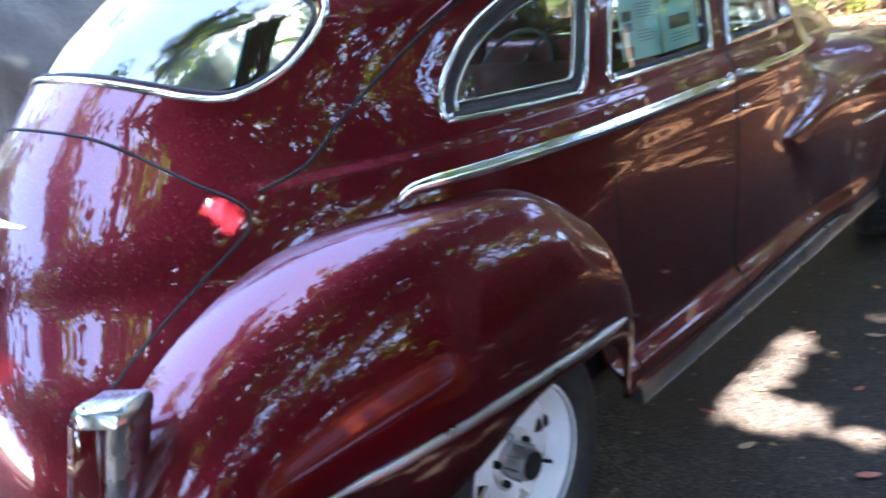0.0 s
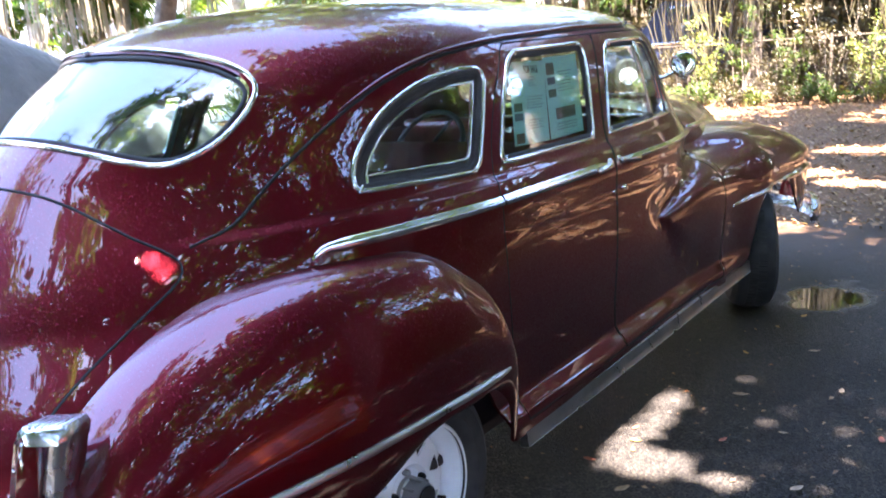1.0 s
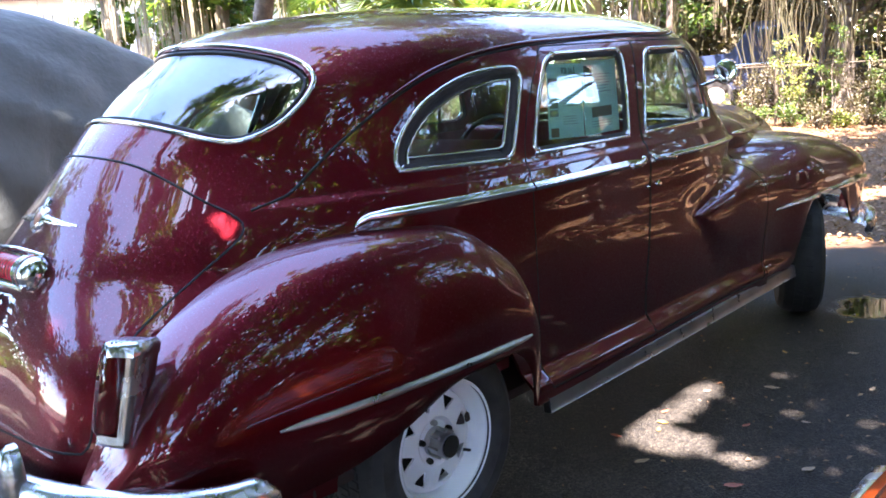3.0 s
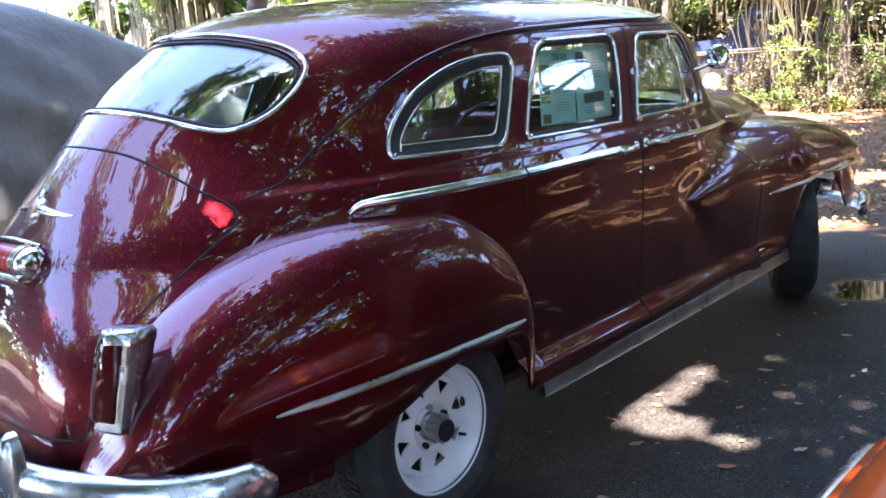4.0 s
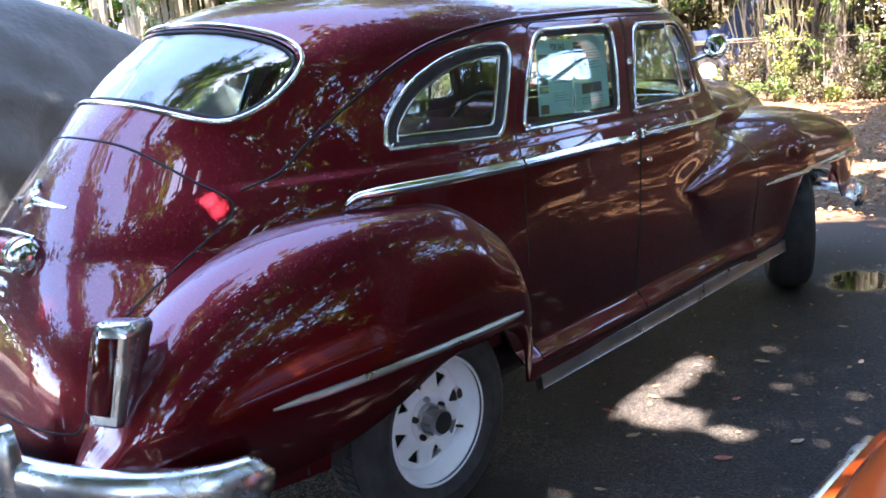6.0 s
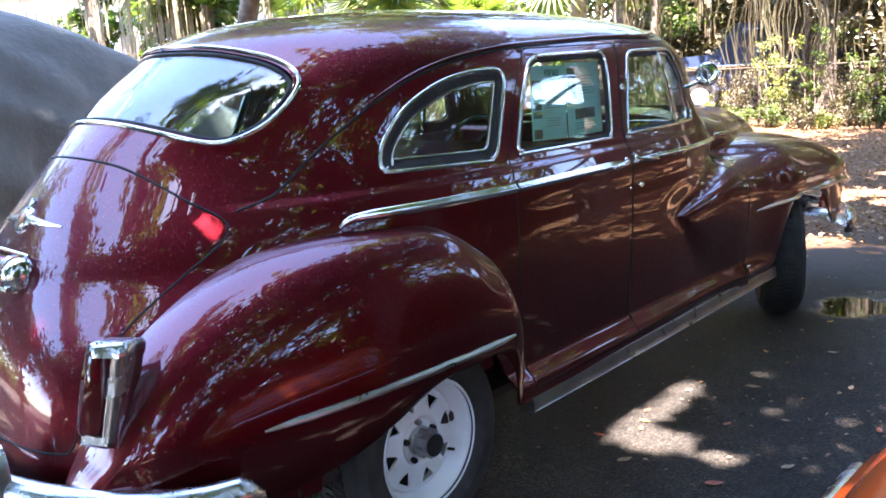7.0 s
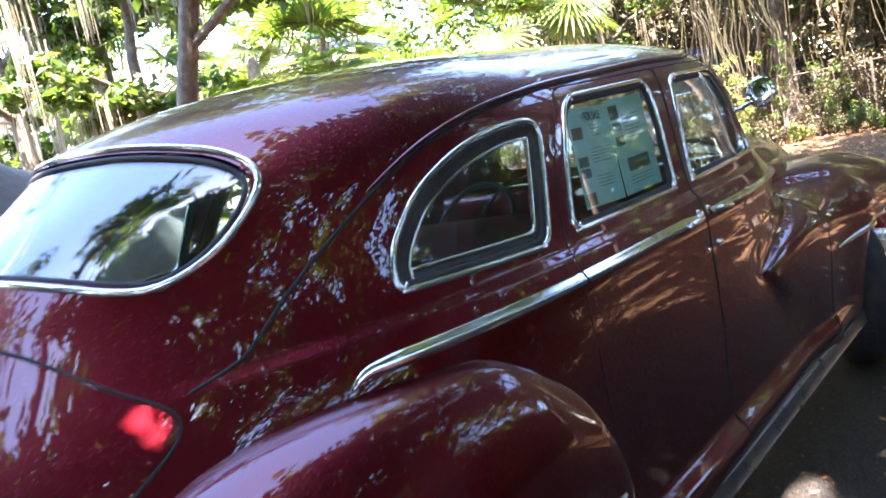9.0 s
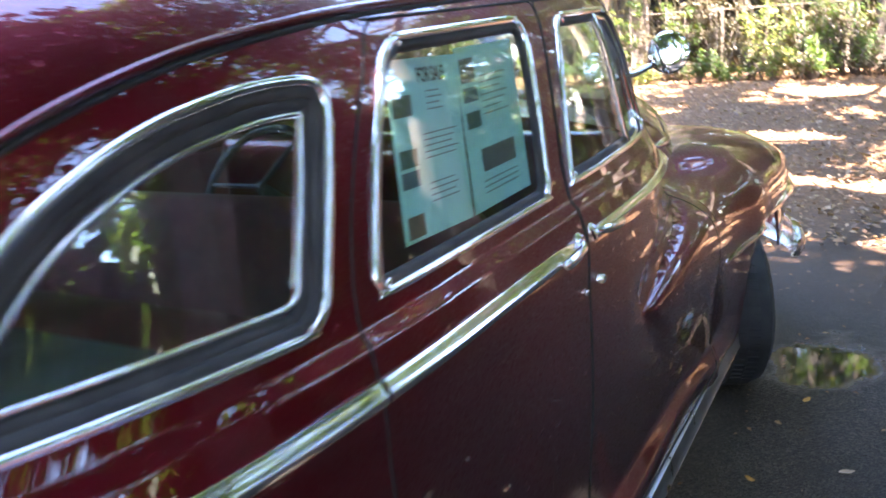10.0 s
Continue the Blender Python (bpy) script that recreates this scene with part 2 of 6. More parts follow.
def sweep(name, line, profile, material, ups, closed=False, caps=True, scale=None):
    """A profile (list of (side, out)) carried along a line; ups gives the outward way at each point."""
    line, ups = np.array(line, float), np.array(ups, float)
    if closed:
        tangent = np.roll(line, -1, 0) - np.roll(line, 1, 0)
    else:
        tangent = np.gradient(line, axis=0)
    tangent /= np.maximum(np.linalg.norm(tangent, axis=1, keepdims=True), 1e-9)
    ups = ups - (ups * tangent).sum(1, keepdims=True) * tangent
    ups /= np.maximum(np.linalg.norm(ups, axis=1, keepdims=True), 1e-9)
    side = np.cross(tangent, ups)
    k = np.ones(len(line)) if scale is None else np.asarray(scale, float)
    rings = np.array([line + (a * k)[:, None] * side + (b * k)[:, None] * ups for a, b in profile]).transpose(1, 0, 2)
    nu, nv = rings.shape[:2]
    faces = [f[::-1] for f in grid_faces(nu, nv, closed, True)]
    if caps and not closed:
        faces += [tuple(range(nv)), tuple(range((nu - 1) * nv, nu * nv))[::-1]]
    me = mesh_of(name, rings.reshape(-1, 3), faces, material)
    me.set_sharp_from_angle(angle=radians(50))
    return me


def lathe(name, profile, material, segments=48, sharp=35):
    """A profile of (radius, along) turned about the x axis."""
    a = np.linspace(0, 2 * np.pi, segments, endpoint=False)
    p = np.array(profile, float)
    g = np.stack([np.broadcast_to(p[:, 1], (segments, len(p))), p[:, 0] * np.cos(a)[:, None], p[:, 0] * np.sin(a)[:, None]], -1)
    me = mesh_of(name, g.reshape(-1, 3), grid_faces(segments, len(p), True, False), material)
    me.set_sharp_from_angle(angle=radians(sharp))
    return me


def tube(name, line, radius, material, sides=8, scale=None):
    a = np.linspace(0, 2 * np.pi, sides, endpoint=False)
    line = np.array(line, float)
    d = line[-1] - line[0]
    up = np.array([0, 0, 1.0]) if abs(d[2]) < 0.8 * np.linalg.norm(d) else np.array([1.0, 0, 0])
    return sweep(name, line, [(radius * math.cos(x), radius * math.sin(x)) for x in a], material, np.broadcast_to(up, line.shape), scale=scale)


def rounded(points, radii, steps=6):
    """A closed outline with its corners rounded."""
    pts = [Vector(p) for p in points]
    out = []
    for i, p in enumerate(pts):
        r = radii[i] if isinstance(radii, (list, tuple)) else radii
        a, b = pts[i - 1] - p, pts[(i + 1) % len(pts)] - p
        r = min(r, a.length * 0.49, b.length * 0.49)
        s, e = p + a.normalized() * r, p + b.normalized() * r
        for k in range(steps + 1):
            t = k / steps
            out.append(tuple((1 - t) ** 2 * s + 2 * t * (1 - t) * p + t * t * e))
    return out


def blob(name, rings, material, sharp=40):
    """A closed skin through rings of points (all of one length), capped at both ends."""
    r = np.array(rings, float)
    nu, nv = r.shape[:2]
    bm = bmesh.new()
    vs = [bm.verts.new(p) for p in r.reshape(-1, 3)]
    for q in grid_faces(nu, nv, False, True):
        bm.faces.new([vs[i] for i in q])
    bm.faces.new(vs[:nv]), bm.faces.new(vs[-nv:])
    bmesh.ops.recalc_face_normals(bm, faces=bm.faces)
    me = bpy.data.meshes.new(name)
    bm.to_mesh(me)
    bm.free()
    me.materials.append(material)
    me.polygons.foreach_set("use_smooth", [True] * len(me.polygons))
    me.set_sharp_from_angle(angle=radians(sharp))
    return me


def box(name, size, material, bevel=0.004, at=(0, 0, 0), segments=2):
    bm = bmesh.new()
    bmesh.ops.create_cube(bm, size=1)
    bmesh.ops.scale(bm, vec=size, verts=bm.verts)
    if bevel:
        bmesh.ops.bevel(bm, geom=bm.edges[:], offset=bevel, segments=segments, affect="EDGES", profile=0.5)
    bmesh.ops.translate(bm, vec=at, verts=bm.verts)
    me = bpy.data.meshes.new(name)
    bm.to_mesh(me)
    bm.free()
    me.materials.append(material)
    me.polygons.foreach_set("use_smooth", [True] * len(me.polygons))
    me.set_sharp_from_angle(angle=radians(40))
    return me


def ring(cx, cy, cz, rx, rz, n=20, power=2.0):
    a = np.linspace(0, 2 * np.pi, n, endpoint=False)
    c, s = np.cos(a), np.sin(a)
    return np.stack([cx + rx * np.sign(c) * np.abs(c) ** (2 / power), np.full(n, cy), cz + rz * np.sign(s) * np.abs(s) ** (2 / power)], -1)


# ---- the old sedan ----
car = thing("sedan", "maroon metallic vintage sedan with chrome trim and white wheels", "car")


def plan_line(level, n_rear=120, n_mid=36, n_front=190):
    """One level line of the body, all round, from the right side by the tail."""
    z, w, rear, front, y0, y1 = level
    t = np.linspace(0, 1, n_rear // 2 + 1)
    s = 1 - (1 - t) ** 2.6
    x = w * np.clip(1 - s ** tail_bend(z), 0, None) ** (1 / tail_power(z))
    xr, yr = np.r_[x, -x[-2::-1]], np.r_[y0 - (y0 - rear) * s, (y0 - (y0 - rear) * s)[-2::-1]]
    u = np.linspace(0, 1, n_mid + 2)[1:-1]
    t = np.linspace(0, np.pi / 2, n_front // 2 + 1)
    s = np.sin(t)
    xf = w * np.clip(1 - s**4, 0, None) ** (1 / 3)
    yf = y1 + (front - y1) * s
    line_x = np.r_[xr, -w + 0 * u, -xf, xf[-2::-1], w + 0 * u]
    line_y = np.r_[yr, y0 + (y1 - y0) * u, yf, yf[-2::-1], y1 + (y0 - y1) * u]
    line_x = line_x + np.sign(line_x) * bulge(line_y, np.full_like(line_y, z)) * (np.abs(line_x) > 0.3)
    return np.stack([line_x, line_y, np.full_like(line_x, z)], -1)


def body_shell(name, inset, thick, taus):
    g = np.array([plan_line(LEVELS(np.array(t))) for t in taus])
    du = np.gradient(g, axis=0)
    dv = np.roll(g, -1, 1) - np.roll(g, 1, 1)
    n = np.cross(du, dv)
    n /= np.maximum(np.linalg.norm(n, axis=-1, keepdims=True), 1e-9)
    n[0] = (0, 0, 1)
    n *= np.where((n * (g - np.array([0, 0.6, 0.8]))).sum(-1, keepdims=True) < 0, -1, 1)
    outer, inner = g - inset * n, g - (inset + thick) * n
    nu, nv = g.shape[:2]
    verts = np.concatenate([outer[1:].reshape(-1, 3), inner[1:].reshape(-1, 3), [outer[0].mean(0)], [inner[0].mean(0)]])
    nu -= 1
    f, back = grid_faces(nu, nv, False, True), nu * nv
    faces = list(f) + [tuple(v + back for v in q[::-1]) for q in f]
    for j in range(nv):
        k = (j + 1) % nv
        faces += [(2 * back, k, j), (2 * back + 1, back + j, back + k)]
        a, b = (nu - 1) * nv + j, (nu - 1) * nv + k
        faces.append((a, b, b + back, a + back))
    bm = bmesh.new()
    vs = [bm.verts.new(v) for v in verts]
    for q in faces:
        bm.faces.new([vs[i] for i in q])
    bmesh.ops.recalc_face_normals(bm, faces=bm.faces)
    me = bpy.data.meshes.new(name)
    bm.to_mesh(me)
    bm.free()
    return me


def prism(outline, axis, low, high):
    """A closed prism over an outline of pairs in the plane across an axis."""
    place = {"x": lambda a, b, c: (c, a, b), "y": lambda a, b, c: (a, c, b)}[axis]
    bm = bmesh.new()
    lo, hi = [[bm.verts.new(place(a, b, c)) for a, b in outline] for c in (low, high)]
    bm.faces.new(lo), bm.faces.new(hi)
    for i in range(len(lo)):
        j = (i + 1) % len(lo)
        bm.faces.new((lo[i], lo[j], hi[j], hi[i]))
    bmesh.ops.recalc_face_normals(bm, faces=bm.faces)
    me = bpy.data.meshes.new("prism")
    bm.to_mesh(me)
    bm.free()
    return me


def cut(me, tools, operation="DIFFERENCE"):
    """A mesh cut by prisms, one after another."""
    ob = new("cutting", me)
    made = []
    for tool in tools:
        helper = new("tool", tool)
        mod = ob.modifiers.new("cut", "BOOLEAN")
        mod.operation, mod.solver, mod.object = operation, "EXACT", helper
        made.append(helper)
    deps = bpy.context.evaluated_depsgraph_get()
    out = bpy.data.meshes.new_from_object(ob.evaluated_get(deps))
    for o in (ob, *made):
        bpy.data.objects.remove(o)
    return out


def finish(me, material):
    """Smooth normals that follow the true skin, so that cut edges leave no dents in the gloss."""
    me.materials.clear()
    me.materials.append(material)
    me.polygons.foreach_set("use_smooth", [True] * len(me.polygons))
    me.set_sharp_from_angle(angle=radians(30))
    n_loops = len(me.loops)
    normals = np.empty(n_loops * 3, np.float32)
    me.corner_normals.foreach_get("vector", normals)
    normals = normals.reshape(-1, 3)
    vi = np.empty(n_loops, np.int32)
    me.loops.foreach_get("vertex_index", vi)
    co = np.empty(len(me.vertices) * 3, np.float32)
    me.vertices.foreach_get("co", co)
    p = co.reshape(-1, 3)[vi].astype(float)
    true = body_normal(p)
    near = (np.abs(body_value(p)) < 0.02) & ((true * normals).sum(1) > 0.8) & (p[:, 2] < 1.64) & (p[:, 2] > 0.36)
    normals = np.where(near[:, None], true, normals)
    me.normals_split_custom_set(normals.tolist())
    return me


def grown(outline, by):
    """An outline widened (or narrowed) by some metres."""
    p = np.array(outline, float)
    t = np.roll(p, -1, 0) - np.roll(p, 1, 0)
    n = np.stack([t[:, 1], -t[:, 0]], 1)
    n /= np.maximum(np.linalg.norm(n, axis=1, keepdims=True), 1e-9)
    area = (p[:, 0] * np.roll(p[:, 1], -1) - np.roll(p[:, 0], -1) * p[:, 1]).sum()
    return (p + n * by * (1 if area > 0 else -1)).tolist()


def inset(outline, by):
    """An outline set in by some metres, with no loops at its corners."""
    p, g = np.array(outline, float), np.array(grown(outline, -by))
    far = np.linalg.norm(g[:, None] - p[None], axis=2).min(1)
    return g[far > by * 0.97].tolist()


def grown_in(outline, by):
    return grown(outline, -by)


QUARTER = grown_in(rounded([(0.006, 1.206), (0.487, 1.192), (0.550, 1.335), (0.620, 1.505), (0.49, 1.512), (0.315, 1.484), (0.150, 1.405), (0.045, 1.300)], [0.055, 0.055, 0.12, 0.07, 0.1, 0.14, 0.14, 0.08]), 0.010)
REAR_PANE = grown_in(rounded([(0.588, 1.198), (1.222, 1.195), (1.254, 1.34), (1.290, 1.550), (0.768, 1.545), (0.660, 1.385)], [0.05, 0.045, 0.1, 0.055, 0.07, 0.16]), 0.010)
FRONT_PANE = grown_in(rounded([(1.342, 1.198), (2.015, 1.205), (1.970, 1.38), (1.890, 1.545), (1.470, 1.545), (1.405, 1.42)], [0.035, 0.07, 0.15, 0.06, 0.05, 0.2]), 0.010)


def mirrored(half):
    """A closed outline from its right half, top centre first and bottom centre last."""
    return half + [(-a, b) for a, b in half[-2:0:-1]]


def fine(outline, step=0.03):
    """The same closed outline with a point every step or so, on a smooth curve."""
    p = np.array(outline, float)
    n, out = len(p), []
    for i in range(n):
        a, b, c, d = p[i - 1], p[i], p[(i + 1) % n], p[(i + 2) % n]
        for t in np.linspace(0, 1, max(2, int(np.linalg.norm(c - b) / step) + 1), endpoint=False):
            out.append(tuple(0.5 * (2 * b + (c - a) * t + (2 * a - 5 * b + 4 * c - d) * t * t + (3 * b - a - 3 * c + d) * t**3)))
    return out


BACK_PANE = grown_in(fine(mirrored([(0, 1.646), (0.10, 1.644), (0.207, 1.636), (0.305, 1.618), (0.392, 1.593), (0.453, 1.564), (0.491, 1.535), (0.513, 1.503), (0.519, 1.459), (0.511, 1.412), (0.495, 1.376), (0.465, 1.349), (0.427, 1.341), (0.377, 1.353), (0.303, 1.377), (0.196, 1.404), (0.09, 1.419), (0, 1.423)])), 0.010)
SCREEN = rounded([(-0.60, 1.25), (0.60, 1.25), (0.54, 1.55), (-0.54, 1.55)], 0.08)
MIDDLE_SEAM = [(1.235, 0.375), (1.216, 0.55), (1.272, 0.88), (1.308, 1.105), (1.310, 1.22), (1.340, 1.40), (1.392, 1.578)]
REAR_DOOR = rounded([(0.500, 0.375), *MIDDLE_SEAM, (0.754, 1.572), (0.647, 1.43), (0.584, 1.316), (0.549, 1.211), (0.526, 1.11), (0.492, 0.80)], [0.02, 0.02, 0.1, 0.15, 0.08, 0.08, 0.1, 0.02, 0.04, 0.1, 0.1, 0.1, 0.1, 0.2])
FRONT_DOOR = rounded([(1.243, 0.375), (2.315, 0.375), (2.333, 0.80), (2.265, 0.955), (2.290, 1.105), (2.075, 1.20), (1.955, 1.578), *[(y + 0.008, z) for y, z in MIDDLE_SEAM[:0:-1]]], [0.02, 0.05, 0.12, 0.06, 0.04, 0.08, 0.06, 0.02, 0.1, 0.08, 0.08, 0.15, 0.1])
LID = fine(mirrored([(0, 1.328), (0.111, 1.321), (0.216, 1.303), (0.304, 1.272), (0.395, 1.226), (0.465, 1.186), (0.524, 1.152), (0.564, 1.120), (0.580, 1.085), (0.574, 1.047), (0.563, 1.009), (0.557, 0.960), (0.557, 0.912), (0.562, 0.855), (0.567, 0.795), (0.570, 0.728), (0.568, 0.655), (0.552, 0.622), (0.51, 0.614), (0.276, 0.610), (0, 0.598)]))

ARCH = [(0.42 * math.cos(a), 0.30 + 0.42 * math.sin(a)) for a in np.linspace(0, 2 * np.pi, 40, endpoint=False)]
ROWS_TAU = np.r_[np.linspace(0, 0.22, 30), np.linspace(0.23, 0.735, 64), np.linspace(0.74, 0.87, 40), np.linspace(0.88, 1.02, 18)]
shell = body_shell("shell", 0.0, 0.014, ROWS_TAU)
panes = [prism(QUARTER, "x", -1.2, 1.2), prism(REAR_PANE, "x", -1.2, 1.2), prism(FRONT_PANE, "x", -1.2, 1.2), prism(BACK_PANE, "y", -1.4, 0.2), prism(SCREEN, "y", 1.5, 2.8)]
open_shell = cut(shell, panes)
body_me = cut(open_shell, [prism(REAR_DOOR, "x", -1.2, 1.2), prism(FRONT_DOOR, "x", -1.2, 1.2), prism(LID, "y", -1.6, -0.2), prism(ARCH, "x", 0.5, 1.3), prism(ARCH, "x", -1.3, -0.5), prism([(2.338, 0.2), (4.0, 0.2), (4.0, 0.93), (2.338, 0.93)], "x", -1.3, 1.3)])
part("body_shell", finish(body_me, PAINT), car)
lid_me = cut(open_shell, [prism(grown(LID, -0.0035), "y", -1.6, -0.2)], "INTERSECT")
lid = part("boot_lid", finish(lid_me, PAINT), car)
doors = {}
for side, lo, hi in (("right", 0.3, 1.2), ("left", -1.2, -0.3)):
    for name, outline in (("rear_door", REAR_DOOR), ("front_door", FRONT_DOOR)):
        me = cut(open_shell, [prism(grown(outline, -0.003), "x", lo, hi)], "INTERSECT")
        doors[side, name] = part(name, finish(me, PAINT), car)


# ---- wings, hood, wheels ----
def mirror_mesh(me):
    out = me.copy()
    out.transform(Matrix.Diagonal((-1, 1, 1, 1)))
    out.flip_normals()
    return out


def both(name, me, parent, label=""):
    return part(name, me, parent, label), part(name, mirror_mesh(me), parent, label)


ys = -1.065 + 1.475 * (1 - np.cos(np.linspace(0, np.pi, 90))) / 2
g = rear_wing_point(ys[:, None], np.linspace(0, 1, 60)[None, :])
both("rear_wing", slab("rear_wing", g, 0.012, PAINT, True), car)

FRONT_WING = Spline([
    (2.24, 1.000, 0.50, 0.922, 0.36),
    (2.50, 1.035, 0.50, 0.938, 0.37),
    (2.68, 1.050, 0.50, 0.955, 0.42),
    (2.80, 1.055, 0.50, 0.968, 0.62),
    (3.09, 1.045, 0.50, 0.972, 0.72),
    (3.38, 1.010, 0.49, 0.968, 0.62),
    (3.55, 0.975, 0.48, 0.955, 0.45),
    (3.75, 0.910, 0.47, 0.925, 0.45),
    (3.92, 0.810, 0.47, 0.860, 0.45),
    (4.02, 0.700, 0.48, 0.760, 0.45),
    (4.05, 0.620, 0.50, 0.700, 0.45),
])


def front_wing_point(y, v):
    crest, xi, xo, low = np.moveaxis(FRONT_WING(y), -1, 0)
    waist = np.minimum(0.74, crest - 0.05)
    a = np.clip(v / 0.72, 0, 1) * np.pi / 2
    x = xi + (xo - xi) * np.sin(a) ** (2 / 2.6)
    z = waist + (crest - waist) * np.cos(a) ** (2 / 2.6)
    down = np.clip((v - 0.72) / 0.28, 0, 1)
    x, z = x - 0.03 * down, z + np.minimum(low - waist, -0.01) * down
    blend = (1 - smooth(2.32, 2.85, y)) * smooth(0.0, 0.18, v)
    return np.stack([x + blend * (half_width(np.full_like(z, 2.340), np.minimum(z, 1.02)) - x), y + 0 * v, z], -1)


ys = np.linspace(2.342, 4.05, 90)
g = front_wing_point(ys[:, None], np.linspace(0, 1, 50)[None, :])
both("front_wing", slab("front_wing", g, 0.012, PAINT, True), car)

HOOD = Spline([(2.10, 1.232, 0.766), (2.35, 1.245, 0.758), (2.8, 1.235, 0.690), (3.3, 1.200, 0.560), (3.7, 1.140, 0.430), (3.95, 1.060, 0.320), (4.12, 0.950, 0.20), (4.17, 0.850, 0.10)])


def hood_point(y, a):
    """a from -90 degrees at the left edge over the crest to 90 at the right."""
    h = HOOD(y)
    power = 4.0 - 1.5 * smooth(2.3, 3.5, y)
    x = h[..., 1] * np.sign(np.sin(a)) * np.abs(np.sin(a)) ** (2 / power)
    z = 0.72 + (h[..., 0] - 0.72) * np.abs(np.cos(a)) ** (2 / power)
    flush = (1 - smooth(2.36, 2.75, y)) * (1 - smooth(1.12, 1.21, z)) * smooth(0.5, 0.6, np.abs(x))
    return np.stack([x + flush * (np.sign(x) * (half_width(np.full_like(z, 2.338), np.clip(z, 0.95, 1.2)) - 0.003) - x), y, z], -1)


a = np.linspace(-np.pi / 2, np.pi / 2, 81)[None, :]
back_edge = 2.342 - 1.5 * np.clip(hood_point(2.3 + 0 * a, a)[..., 2] - 1.10, 0, 0.13)
y = back_edge + (4.17 - back_edge) * np.linspace(0, 1, 70)[:, None]
part("hood", slab("hood", hood_point(y, a + 0 * y), 0.012, PAINT, True), car)


def turned(name, profile, material, segments=64, sharp=35):
    """A closed profile of (radius, along) turned about the x axis into a solid ring."""
    p = np.array(profile, float)
    a = np.linspace(0, 2 * np.pi, segments, endpoint=False)
    g = np.stack([np.broadcast_to(p[:, 1], (segments, len(p))), p[:, 0] * np.cos(a)[:, None], p[:, 0] * np.sin(a)[:, None]], -1)
    me = mesh_of(name, g.reshape(-1, 3), grid_faces(segments, len(p), True, True), material)
    bm = bmesh.new()
    bm.from_mesh(me)
    bmesh.ops.recalc_face_normals(bm, faces=bm.faces)
    bm.to_mesh(me)
    bm.free()
    me.set_sharp_from_angle(angle=radians(sharp))
    return me


def spoked_disc():
    """The pressed centre of the wheel with eight three-cornered holes."""
    disc = turned("wheel_disc", [(0.176, 0.020), (0.170, 0.030), (0.150, 0.036), (0.125, 0.037), (0.098, 0.043), (0.084, 0.046), (0.070, 0.036), (0.030, 0.036), (0.030, 0.028), (0.070, 0.028), (0.084, 0.038), (0.098, 0.035), (0.125, 0.029), (0.150, 0.028), (0.168, 0.022), (0.174, 0.012)], WHITE)
    holes = []
    for k in range(8):
        a = radians(45 * k + 12)
        corners = [(0.100, 0.0), (0.149, -0.030), (0.151, 0.030)]
        pts = [(r * math.cos(a) - s * math.sin(a), r * math.sin(a) + s * math.cos(a)) for r, s in corners]
        holes.append(prism(rounded(pts, 0.010, 4), "x", -0.05, 0.1))
    me = cut(disc, holes)
    me.polygons.foreach_set("use_smooth", [True] * len(me.polygons))
    me.set_sharp_from_angle(angle=radians(28))
    return me


SPOKED = spoked_disc()


